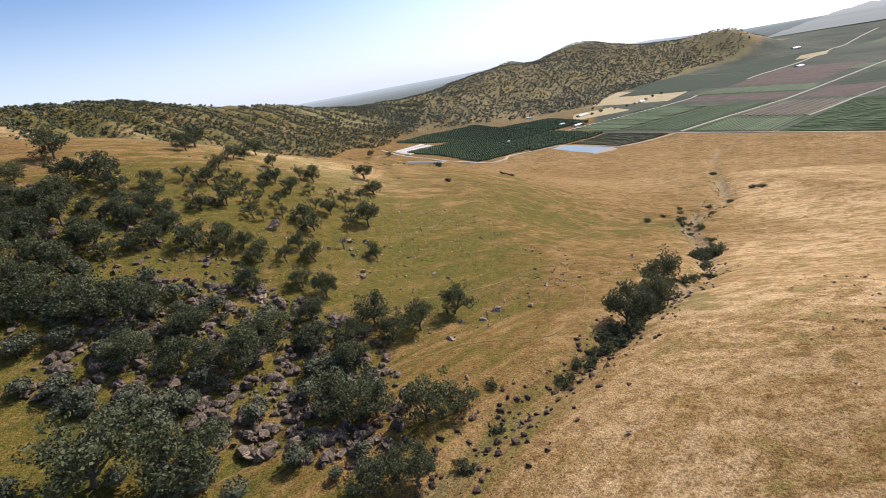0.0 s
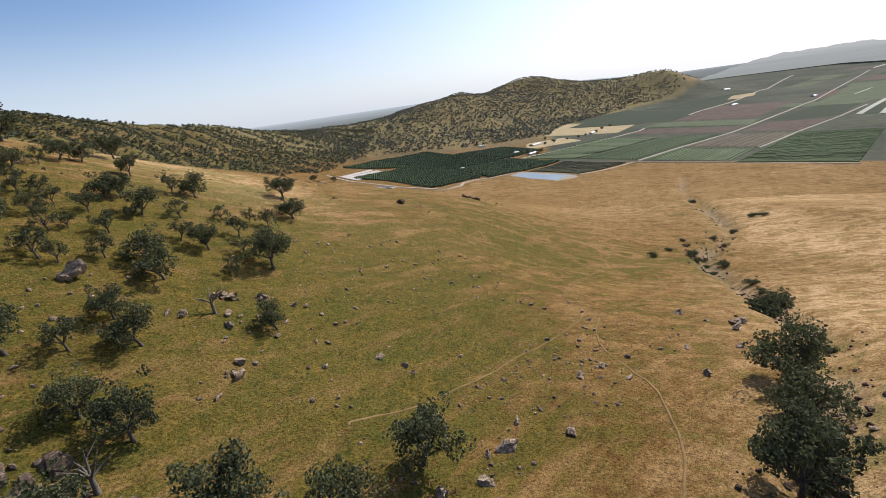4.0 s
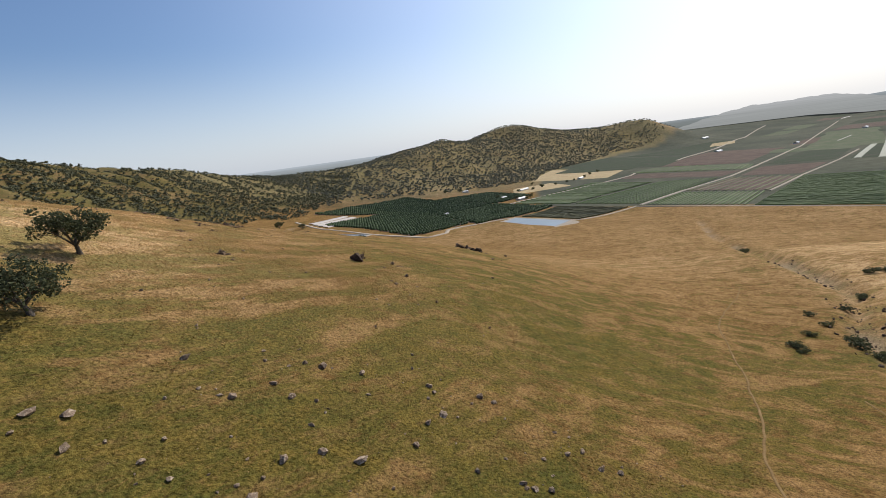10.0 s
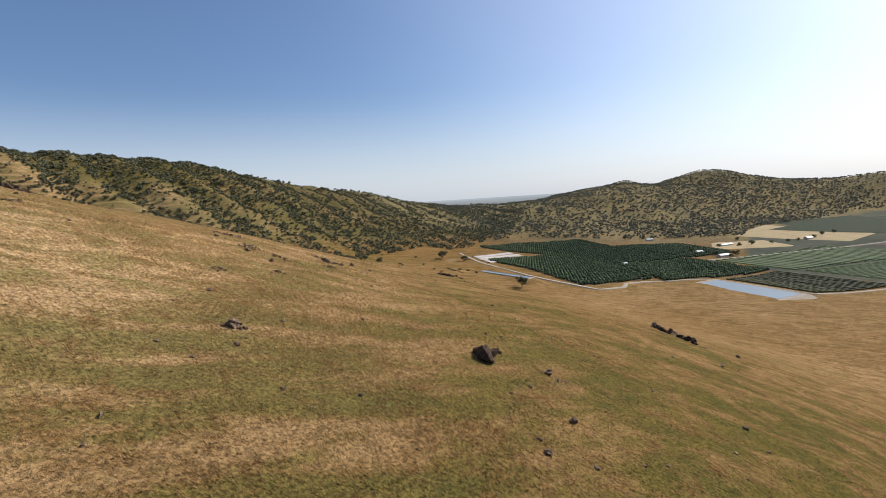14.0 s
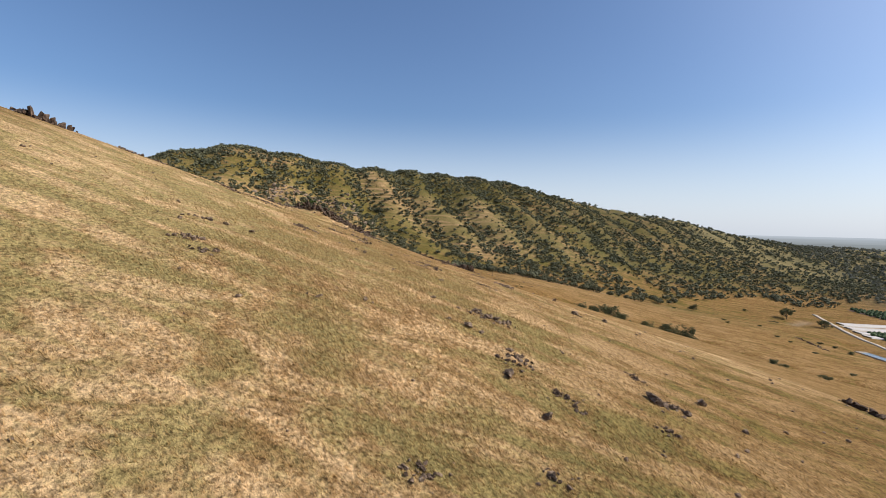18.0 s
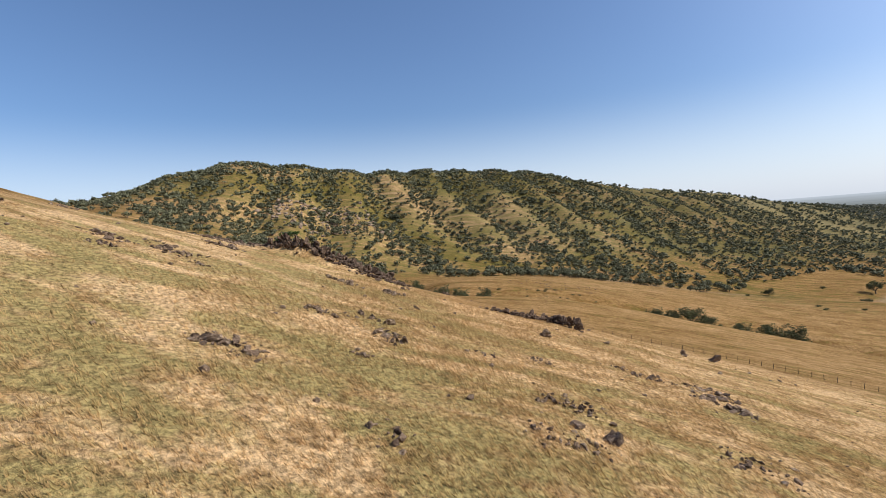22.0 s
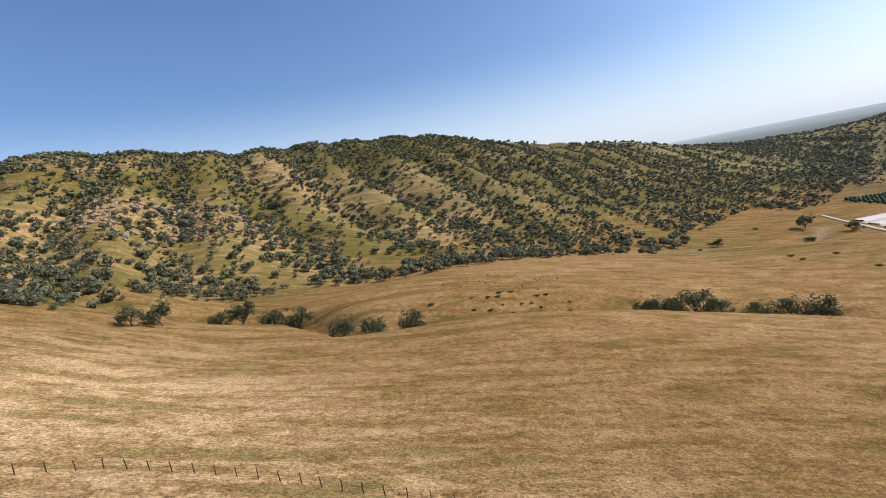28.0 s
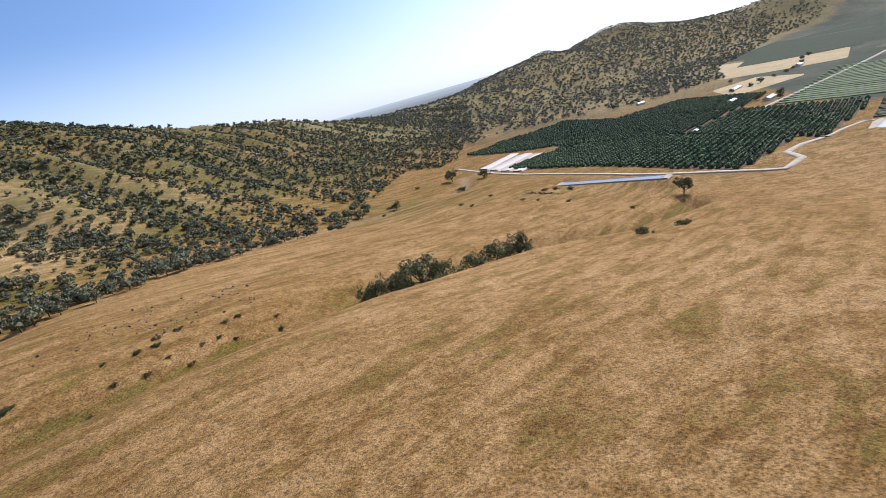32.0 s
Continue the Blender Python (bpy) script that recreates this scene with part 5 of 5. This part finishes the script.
ORCHARD = [
    ((-43, 1017), (62, 1094), (153, 967), (176, 829), (84, 774)),
    ((158, 967), (287, 1050), (360, 933), (184, 808), (181, 829)),
    ((-69, 1168), (14, 1250), (152, 990), (149, 977), (64, 1101), (50, 1116)),
    ((19, 1252), (151, 1321), (285, 1057), (158, 974)),
    ((205, 1225), (346, 1274), (396, 1129), (292, 1058)),
]
ORNG = np.random.default_rng(11)
for k, block in enumerate(ORCHARD):
    tree_rows("orchard_block", block, 5.6, "dense dark green citrus trees in straight orchard rows", ORNG)
    orchard_floor(block)
tagged(new("lime_field", patch_mesh("lime_field", ((318, 1014), (546, 1150), (590, 1085), (384, 945)), M_PALE_CROP, 0.6)), "bright green field beside the orchard", "field", kind="structure")
for k in range(4):
    a, b = np.array([-66.0, 1045.0]) + k * np.array([9.5, -22.0]), np.array([-4.0, 1122.0]) + k * np.array([14.5, -21.0])
    tagged(road("covered_bed", [a, b], 11, M_SHEET, "long low bed under pale sheeting beside the orchard", 1.3), category="crop bed", group="covered beds", kind="thing")
tagged(new("farmyard", patch_mesh("farmyard", ((-78, 1040), (0, 1130), (62, 1060), (-38, 968)), M_ROAD, 0.35)), "pale bare farmyard ground", "ground", kind="structure")

M_WALL = plain_material("pale_siding", (0.55, 0.53, 0.49), (0.68, 0.66, 0.62))
M_ROOF = plain_material("metal_roof", (0.40, 0.40, 0.40), (0.58, 0.58, 0.57), 0.5)
M_PANE = plain_material("dark_pane", (0.02, 0.022, 0.025), (0.03, 0.03, 0.035), 0.15)


def shed(x, y, turn, long, wide, tall, label):
    root = new("farm_building")
    root.matrix_world = pose(x, y, level_at(x, y), 0, 0, turn)

    def box(name, cx, cy, cz, sx, sy, sz, mat, parent, ridge=0.0):
        v = np.array([(cx + i * sx / 2, cy + j * sy / 2, cz + k * sz / 2) for k in (-1, 1) for j in (-1, 1) for i in (-1, 1)])
        q = np.array([(0, 2, 3, 1), (4, 5, 7, 6), (0, 1, 5, 4), (1, 3, 7, 5), (3, 2, 6, 7), (2, 0, 4, 6)])
        return part(name, grid_mesh(name, v, q, mat, False), parent)

    body = box("wall", 0, 0, tall / 2 - 0.3, long, wide, tall + 0.6, M_WALL, root)
    e, o = wide / 2 + 0.5, long / 2 + 0.5
    roof = np.array([(-o, -e, tall - 0.1), (o, -e, tall - 0.1), (o, 0, tall + wide * 0.24), (-o, 0, tall + wide * 0.24), (-o, e, tall - 0.1), (o, e, tall - 0.1), (-o, -e, tall + 0.1), (o, -e, tall + 0.1), (o, 0, tall + wide * 0.24 + 0.2), (-o, 0, tall + wide * 0.24 + 0.2), (-o, e, tall + 0.1), (o, e, tall + 0.1)])
    q = np.array([(6, 7, 8, 9), (9, 8, 11, 10), (1, 0, 3, 2), (2, 3, 4, 5), (0, 1, 7, 6), (5, 4, 10, 11), (0, 6, 9, 3), (3, 9, 10, 4), (1, 2, 8, 7), (2, 5, 11, 8)])
    part("roof", grid_mesh("roof", roof, q, M_ROOF, False), root)
    box("door", long * 0.2, -wide / 2 - 0.04, 1.1, 2.4, 0.1, 2.2, M_ROOF, root)
    for k in (-0.3, 0.0):
        box("window", long * k, -wide / 2 - 0.04, 1.7, 1.2, 0.1, 1.0, M_PANE, root)
    return tagged(root, label, "building", "farm buildings")


for x, y, turn, l, w in ((352, 1075, 30, 22, 9), (330, 1120, 20, 12, 8), (420, 1235, 35, 34, 9), (300, 1330, 10, 14, 8), (620, 1330, 30, 18, 9), (170, 962, 40, 8, 5), (1250, 1560, 30, 40, 14), (1500, 1500, 30, 30, 14), (1700, 2150, 20, 46, 16), (2050, 1700, 30, 36, 16)):
    shed(x, y, turn, l, w, 3.2, "small pale farm building with a metal roof")
for x, y, w in ((345, 1090, 9), (360, 1066, 8), (376, 1085, 10), (322, 1135, 8), (440, 1225, 9), (470, 1240, 12), (400, 1215, 8), (560, 1290, 8), (590, 1310, 7), (520, 1270, 7), (640, 1345, 9), (290, 1345, 9), (250, 1335, 10), (680, 1390, 10), (720, 1420, 9), (480, 1330, 8)):
    plant(OAKS, x, y, w, "dark shade tree beside the farmyard", group="farm trees")

# ---- the wooded hills: thousands of oaks joined into woods ----
ICO = np.array([(0, 11, 5), (0, 5, 1), (0, 1, 7), (0, 7, 10), (0, 10, 11), (1, 5, 9), (5, 11, 4), (11, 10, 2), (10, 7, 6), (7, 1, 8), (3, 9, 4), (3, 4, 2), (3, 2, 6), (3, 6, 8), (3, 8, 9), (4, 9, 5), (2, 4, 11), (6, 2, 10), (8, 6, 7), (9, 8, 1)])
ICO_P = np.array([(-1, 1.618, 0), (1, 1.618, 0), (-1, -1.618, 0), (1, -1.618, 0), (0, -1, 1.618), (0, 1, 1.618), (0, -1, -1.618), (0, 1, -1.618), (1.618, 0, -1), (1.618, 0, 1), (-1.618, 0, -1), (-1.618, 0, 1)]) / 1.902


def wood(name, spots, sizes, label, rng, sprays=36, leaf=M_FAR_OAK, clumps=1):
    """Far oaks: each a crown of lumpy leaf clumps fringed with sprays, over a short trunk."""
    n = len(spots)
    z = level(spots[:, 0], spots[:, 1])
    c = np.repeat(np.c_[spots, z], sprays, 0)
    s = np.repeat(sizes, sprays)
    d = rng.normal(size=(len(c), 3))
    d /= np.linalg.norm(d, axis=1)[:, None]
    r = rng.uniform(0.45, 1, len(c)) ** 0.4
    p = c + d * (r * s * 0.5)[:, None] * (1, 1, 0.62) + np.c_[np.zeros((len(c), 2)), s * 0.48]
    a = rng.normal(size=p.shape)
    a /= np.linalg.norm(a, axis=1)[:, None]
    b = np.cross(a, d + rng.normal(size=p.shape) * 0.4)
    b /= np.linalg.norm(b, axis=1)[:, None] + 1e-9
    w = (s * rng.uniform(0.075, 0.15, len(c)) * (40 / sprays) ** 0.4)[:, None]
    a, b = a * w, b * w
    v = np.stack([p - a - b * 0.5, p + a * 1.1 - b * 0.6, p + b], 1).reshape(-1, 3)
    q = np.arange(len(v)).reshape(-1, 3)
    for k in range(clumps):
        off = rng.normal(size=(n, 3)) * (0.11, 0.11, 0.05) * (clumps > 1) + (0, 0, 0.47)
        lump = ICO_P[None] * rng.uniform(0.62, 1.2, (n, 12, 1)) * (0.36, 0.36, 0.25) / clumps**0.3 + off[:, None]
        lump = lump * sizes[:, None, None] + np.c_[spots, z][:, None]
        q = np.concatenate([q, (ICO[None] + (np.arange(n) * 12)[:, None, None]).reshape(-1, 3) + len(v)])
        v = np.concatenate([v, lump.reshape(-1, 3)])
    me = grid_mesh(name, v, q, leaf, False)
    ob = tagged(new(name, me), label, "woodland", "wooded hills", "stuff")
    if sprays < 40:
        return ob
    t = 0.03 * sizes[:, None]
    corners = np.stack([np.c_[spots + t * o, z - 0.5] for o in ((-1, -1), (1, -1), (0, 1.2))] + [np.c_[spots + t * 0.6 * np.array(o), z + 0.4 * sizes] for o in ((-1, -1), (1, -1), (0, 1.2))], 1)
    tq = np.array([(0, 1, 4, 3), (1, 2, 5, 4), (2, 0, 3, 5)])[None] + (np.arange(n) * 6)[:, None, None]
    tagged(part("trunks", grid_mesh("trunks", corners.reshape(-1, 3), tq.reshape(-1, 4), M_BARK, False), ob), "short dark oak trunks", kind="stuff")
    return ob


WRNG = np.random.default_rng(5)
WOOD_EDGE = [(330, -350), (400, -338), (430, -348), (480, -360), (545, -346), (626, -296), (700, -262), (833, -250), (904, -228), (947, -198), (1029, -182), (1085, -162), (1100, -115), (1153, -82), (1268, -55), (1400, -10), (1750, 40)]


HILL_WOOD_EDGE = [(-330, 1750), (-60, 1400), (-40, 1260), (20, 1330), (150, 1345), (280, 1350), (390, 1372), (520, 1405), (670, 1620), (775, 1705), (1190, 2070), (1400, 2140), (1750, 2400)]


def ridge_spots(count):
    """More oaks in the ravines and on the shaded heights, few on the gold spurs."""
    q = np.stack([WRNG.uniform(-980, 40, count), WRNG.uniform(330, 1750, count)], -1)
    x, y = q.T
    line = np.interp(y, *np.array(WOOD_EDGE, float).T)
    z = level(x, y)
    u = 0.37 * x + 0.93 * y + 34 * waves(x, y, 130, 3, 2)
    keep = 0.66 - 0.36 * np.sin(u / 11.5) + 0.5 * waves(x, y, 90, 41) + 0.3 * waves(x, y, 34, 42, 2) + 0.25 * np.clip((z - 10) / 60, 0, 1)
    keep = keep * (0.78 + 0.32 * np.clip((y - 640) / 130, 0, 1)) * np.clip((y - 330) / 110, 0.45, 1) * np.where((x > -330) & (y < 640), 0.3, 1)
    ok = (WRNG.uniform(size=count) < keep) & (x < line) & (z > -142) 
    return q[ok]


spots = ridge_spots(58000)
close = (spots[:, 0] > -560) & (spots[:, 1] < 800)
for name, pick, sprays in (("oak_wood_slope", close, 54), ("oak_wood_ridge", ~close, 10)):
    wood(name, spots[pick], WRNG.uniform(0, 1, pick.sum()) ** 1.6 * 5.2 + 2.5, "dusky oak woodland scattered over the steep grassy ridge", WRNG, sprays, clumps=2 if sprays > 40 else 1)
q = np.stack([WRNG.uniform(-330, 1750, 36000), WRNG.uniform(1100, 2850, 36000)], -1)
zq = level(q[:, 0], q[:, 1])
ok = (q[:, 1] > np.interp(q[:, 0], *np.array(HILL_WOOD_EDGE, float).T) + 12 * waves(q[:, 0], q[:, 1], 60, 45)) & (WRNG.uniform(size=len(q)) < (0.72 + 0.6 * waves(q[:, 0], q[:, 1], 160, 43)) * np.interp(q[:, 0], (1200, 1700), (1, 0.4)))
wood("oak_wood_hills", q[ok], WRNG.uniform(4.2, 9.5, ok.sum()), "oak woodland, haze-grey in its leaf colour, over the hills behind the orchard", WRNG, 8, M_HAZY_OAK)
q = np.stack([WRNG.uniform(-360, -120, 1700), WRNG.uniform(540, 1100, 1700)], -1)
db, _ = near_line(q[:, 0], q[:, 1], [(-345, 545), (-310, 640), (-278, 715), (-236, 790), (-215, 860), (-190, 960), (-140, 1080)])
ok = (db < 15 + 14 * waves(q[:, 0], q[:, 1], 40, 44)) & (WRNG.uniform(size=len(q)) < 0.6) & (q[:, 0] < -0.3 * (q[:, 1] - 700) - 150)
wood("oak_wood_brook", q[ok], WRNG.uniform(5, 10, ok.sum()), "dense dark oaks along the foot of the ridge", WRNG, 110, clumps=3)
q = np.stack([WRNG.uniform(-460, -342, 90), WRNG.uniform(330, 440, 90)], -1)
wood("oak_wood_knoll", q[:38], WRNG.uniform(3, 6, 38), "scattered oaks on the far rocky knoll", WRNG, 120, clumps=3)
# thicket round the rocks at the slope's foot
q = scatter_in(WRNG, 170, [(-125, 60), (-60, 55), (-20, 62), (-20, 100), (-50, 112), (-80, 120), (-125, 120)])
wood("oak_thicket", q, WRNG.uniform(2.2, 6.0, len(q)), "dark scrub oak thicket among boulders", WRNG, 420, clumps=3)


# ---- loose stones ----
def rubble(name, spots, sizes, mat, label, rng):
    """Angular stones joined into one spread."""
    z = level(spots[:, 0], spots[:, 1])
    phi = (1 + 5**0.5) / 2
    unit = np.array([(-1, phi, 0), (1, phi, 0), (-1, -phi, 0), (1, -phi, 0), (0, -1, phi), (0, 1, phi), (0, -1, -phi), (0, 1, -phi), (phi, 0, -1), (phi, 0, 1), (-phi, 0, -1), (-phi, 0, 1)]) / 3.8
    tri = np.array([(0, 11, 5), (0, 5, 1), (0, 1, 7), (0, 7, 10), (0, 10, 11), (1, 5, 9), (5, 11, 4), (11, 10, 2), (10, 7, 6), (7, 1, 8), (3, 9, 4), (3, 4, 2), (3, 2, 6), (3, 6, 8), (3, 8, 9), (4, 9, 5), (2, 4, 11), (6, 2, 10), (8, 6, 7), (9, 8, 1)])
    n = len(spots)
    v = unit[None] * rng.uniform(0.62, 1.3, (n, 12, 1)) * np.stack([rng.uniform(0.8, 1.3, n), rng.uniform(0.6, 1.0, n), rng.uniform(0.5, 0.9, n)], -1)[:, None] * sizes[:, None, None]
    a = rng.uniform(0, 6.28, n)
    x, y = v[..., 0].copy(), v[..., 1].copy()
    v[..., 0], v[..., 1] = x * np.cos(a)[:, None] - y * np.sin(a)[:, None], x * np.sin(a)[:, None] + y * np.cos(a)[:, None]
    v = v + np.c_[spots, z + sizes * 0.12][:, None]
    q = tri[None] + (np.arange(n) * 12)[:, None, None]
    return tagged(new(name, grid_mesh(name, v.reshape(-1, 3), q.reshape(-1, 3), mat, False)), label, "stones", kind="stuff")


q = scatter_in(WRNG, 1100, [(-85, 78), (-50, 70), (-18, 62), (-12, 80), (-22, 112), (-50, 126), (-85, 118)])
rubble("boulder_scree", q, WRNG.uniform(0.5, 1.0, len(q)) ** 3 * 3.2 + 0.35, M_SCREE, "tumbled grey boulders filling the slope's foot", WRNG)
q = scatter_in(WRNG, 260, [(-12, 100), (5, 108), (45, 140), (70, 160), (60, 175), (30, 158), (-10, 130)])
rubble("stone_line", q, WRNG.uniform(0.4, 1.0, len(q)) ** 3 * 0.9 + 0.15, M_ROCK, "loose grey stones along an old stony line", WRNG)
q = scatter_in(WRNG, 2300, [(-120, 125), (-30, 125), (40, 150), (60, 200), (20, 240), (-40, 240), (-110, 215)])
q = q[waves(q[:, 0], q[:, 1], 26, 71) > -0.02]
rubble("field_stones", q, WRNG.uniform(0.3, 1.0, len(q)) ** 6 * 1.3 + 0.13, M_ROCK, "pale loose stones dotted over green grass", WRNG)
q = scatter_in(WRNG, 500, [(-60, 240), (30, 240), (75, 350), (-10, 420), (-110, 420), (-165, 390), (-150, 310)])
rubble("hillside_stones", q, WRNG.uniform(0.3, 1.0, len(q)) ** 3 * 0.8 + 0.12, M_FIELDSTONE, "small dark stones in hillside grass", WRNG)
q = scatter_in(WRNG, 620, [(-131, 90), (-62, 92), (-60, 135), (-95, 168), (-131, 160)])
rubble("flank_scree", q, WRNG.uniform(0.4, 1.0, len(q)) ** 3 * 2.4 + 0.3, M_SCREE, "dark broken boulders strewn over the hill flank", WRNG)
q = scatter_in(WRNG, 700, [(-160, 338), (-150, 343), (-146, 349), (-152, 352), (-160, 346)])
rubble("brow_scree", q, WRNG.uniform(0.3, 1.0, len(q)) ** 3 * 0.8 + 0.15, M_FIELDSTONE, "reddish-brown broken stones along the brow", WRNG)
q = scatter_in(WRNG, 900, [(-151, 346), (-132, 358), (-128, 366), (-133, 368), (-145, 358), (-153, 352)])
rubble("rib_scree", q, WRNG.uniform(0.3, 1.0, len(q)) ** 3 * 1.1 + 0.2, M_BASALT, "dark broken stones round the foot of the rock rib", WRNG)
q = scatter_in(WRNG, 240, [(58, 42), (108, 58), (140, 110), (100, 118), (70, 88)])
rubble("slope_stones", q, WRNG.uniform(0.3, 1.0, len(q)) ** 3 * 0.9 + 0.15, M_FIELDSTONE, "small dark stones scattered over the pale slope", WRNG)
along = WRNG.uniform(0, 1, 900) * 12.99
eg = np.array(EAST_GULLY, float)
q = eg[along.astype(int)] + (along % 1)[:, None] * (eg[along.astype(int) + 1] - eg[along.astype(int)]) + WRNG.normal(size=(900, 2)) * 4.5
rubble("gully_stones", q, WRNG.uniform(0.3, 1.0, len(q)) ** 3 * 1.6 + 0.2, M_BASALT, "dark stones along the dry gully", WRNG)
q = scatter_in(WRNG, 260, [(-262, 546), (-232, 552), (-212, 590), (-228, 612), (-255, 590)])
rubble("knoll_stones", q, WRNG.uniform(0.3, 1.0, len(q)) ** 4 * 1.1 + 0.15, M_FIELDSTONE, "dark stones strewn over the grassy knoll", WRNG)
q = np.stack([WRNG.uniform(-560, -470, 260), WRNG.uniform(500, 640, 260)], -1)
rubble("ridge_stones", q, WRNG.uniform(0.5, 1.0, len(q)) ** 2 * 6 + 0.5, M_ROCK, "grey rock band across the wooded ridge", WRNG)


# ---- fence ----
def fence(line, gap):
    p = np.array(line, float)
    seg = np.linalg.norm(np.diff(p, axis=0), axis=1)
    total = seg.sum()
    s = np.arange(0, total, gap)
    at = np.concatenate([[0], np.cumsum(seg)])
    x, y = np.interp(s, at, p[:, 0]), np.interp(s, at, p[:, 1])
    z = level(x, y)
    root = new("wire_fence")
    root.location = (x[0], y[0], z[0])
    home = np.array([x[0], y[0], z[0]])
    post = grid_mesh("post", *tube([(0, 0, -0.3), (0, 0, 0.7), (0.01, 0, 1.35), (0.01, 0, 1.37)], (0.07, 0.065, 0.06, 0.004), 6), M_POST)
    for k in range(len(s)):
        part("post", post, root, m=Matrix.Translation((x[k] - home[0], y[k] - home[1], z[k] - home[2])) @ pose(0, 0, 0, RNG.uniform(-4, 4), RNG.uniform(-4, 4), k * 50))
    for h in (0.45, 0.8, 1.15):
        wire = np.stack([x, y, z + h], -1) - home
        part("wire", grid_mesh("wire", *tube(wire, [0.006] * len(wire), 3), M_POST), root, "thin rusted fence wire")
    return tagged(root, "sagging wire fence on weathered wooden posts across dry grass", "fence")


fence([(-216, 345), (-207.4, 369.5), (-206.5, 378), (-205, 389.4), (-203, 399), (-199.1, 405), (-190.3, 411), (-180, 416.5), (-168, 420.5), (-153, 427), (-140, 434), (-122, 441), (-100, 450), (-70, 462)], 2.6)


# ---- grass ----
def grass(name, spots, tall, label, rng, blades=5, wide=0.022, reach=0.22, slant=1.0, mat=M_BLADE):
    x, y = spots.T
    z = level(x, y)
    c = np.repeat(np.stack([x, y, z], -1), blades, 0)
    m = len(c)
    a = rng.uniform(0, 6.28, m)
    h = tall * rng.uniform(0.5, 1.25, m) * np.repeat(0.75 + 0.5 * waves(x, y, 9, 51, 2), blades)
    root = c + np.stack([np.cos(a), np.sin(a), np.zeros(m)], -1) * rng.uniform(0, reach, m)[:, None] - (0, 0, 0.04)
    lean = np.stack([np.cos(a) * 0.28 - 0.42 * slant, np.sin(a) * 0.28 - 0.34 * slant, np.full(m, 0.8)], -1) * h[:, None]
    side = np.stack([-np.sin(a), np.cos(a), np.zeros(m)], -1) * (wide + wide * rng.uniform(size=m))[:, None]
    v = np.stack([root - side, root + side, root + lean], 1).reshape(-1, 3)
    me = grid_mesh(name, v, np.arange(len(v)).reshape(-1, 3), mat, False)
    paint_cover(me, x, y, 3 * blades)
    return tagged(new(name, me), label, "grass", kind="stuff")


GRNG = np.random.default_rng(9)
way = np.array([(-2, 272), (-14, 283), (-36, 297), (-62, 316), (-88, 340), (-112, 366), (-128, 384)], float)


def beside(count, reach, start=0.0):
    s = GRNG.uniform(start, len(way) - 1.001, count)
    k = s.astype(int)
    q = way[k] + (s - k)[:, None] * (way[k + 1] - way[k])
    return q + GRNG.normal(size=(count, 2)) * reach


grass("dry_grass", beside(72000, 15), 0.5, "knee-high cured golden grass with green shoots", GRNG, 4, 0.026)
grass("slope_grass", beside(50000, 36), 0.48, "sun-cured hillside grass", GRNG, 3, 0.034)
grass("green_slope_tufts", scatter_in(GRNG, 40000, [(-60, 130), (-5, 118), (62, 160), (70, 300), (0, 345), (-75, 300), (-70, 200)]), 0.2, "short rough tufts of green and gold grass", GRNG, 2, 0.085, 0.3, 0.4, M_TUFT)

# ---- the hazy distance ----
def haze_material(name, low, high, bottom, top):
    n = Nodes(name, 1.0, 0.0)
    # the backdrop glows by itself, its haze painted as a colour ramp with height
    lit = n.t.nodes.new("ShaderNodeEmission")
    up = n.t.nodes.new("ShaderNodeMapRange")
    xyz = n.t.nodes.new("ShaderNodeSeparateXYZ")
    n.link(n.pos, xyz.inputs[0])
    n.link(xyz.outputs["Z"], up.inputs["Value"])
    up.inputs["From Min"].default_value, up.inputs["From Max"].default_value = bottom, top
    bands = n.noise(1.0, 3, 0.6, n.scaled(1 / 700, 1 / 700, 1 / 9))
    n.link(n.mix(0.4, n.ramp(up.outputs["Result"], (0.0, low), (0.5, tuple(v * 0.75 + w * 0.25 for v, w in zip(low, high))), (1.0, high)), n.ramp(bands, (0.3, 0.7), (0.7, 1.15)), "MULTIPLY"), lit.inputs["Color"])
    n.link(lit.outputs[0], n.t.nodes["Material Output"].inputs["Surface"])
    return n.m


def far_wall(name, bearings, dist, tops, mat, label):
    """Distance at the edge of sight: a plain hazy band standing behind everything."""
    a = np.radians(bearings)
    low = np.stack([np.sin(a) * dist, np.cos(a) * dist, np.full_like(a, -260)], -1)
    top = np.stack([np.sin(a) * dist, np.cos(a) * dist, tops], -1)
    v = np.stack([low, top], 1).reshape(-1, 3)
    q = np.array([(2 * k, 2 * k + 2, 2 * k + 3, 2 * k + 1) for k in range(len(a) - 1)])
    return tagged(new(name, grid_mesh(name, v, q, mat)), label, "distance", kind="structure")


bearing = np.linspace(-180, 180, 181)
far_wall("backdrop_plain", bearing, 4600.0, np.interp(bearing, (26, 34, 50, 56), (-38.0, -80.0, -80.0, -55.0)), haze_material("hazy_plain", (0.16, 0.175, 0.16), (0.47, 0.52, 0.57), -172, -38), "standing backdrop painted as the pale hazy plain out to the horizon")
deg = np.linspace(36, 58, 90)
tops = np.interp(deg, (36, 39, 41, 43, 45, 48.5, 50, 52, 55, 58), (-158, -100, -66, -42, -44, -34, -48, -84, -118, -158)) + 2.5 * np.sin(deg * 3.1) + 1.6 * np.sin(deg * 7.3)
far_wall("backdrop_hills", deg, 4450.0, tops, haze_material("hazy_hills", (0.34, 0.355, 0.35), (0.50, 0.51, 0.52), -160, -30), "standing backdrop painted as a pale hazy range on the horizon")
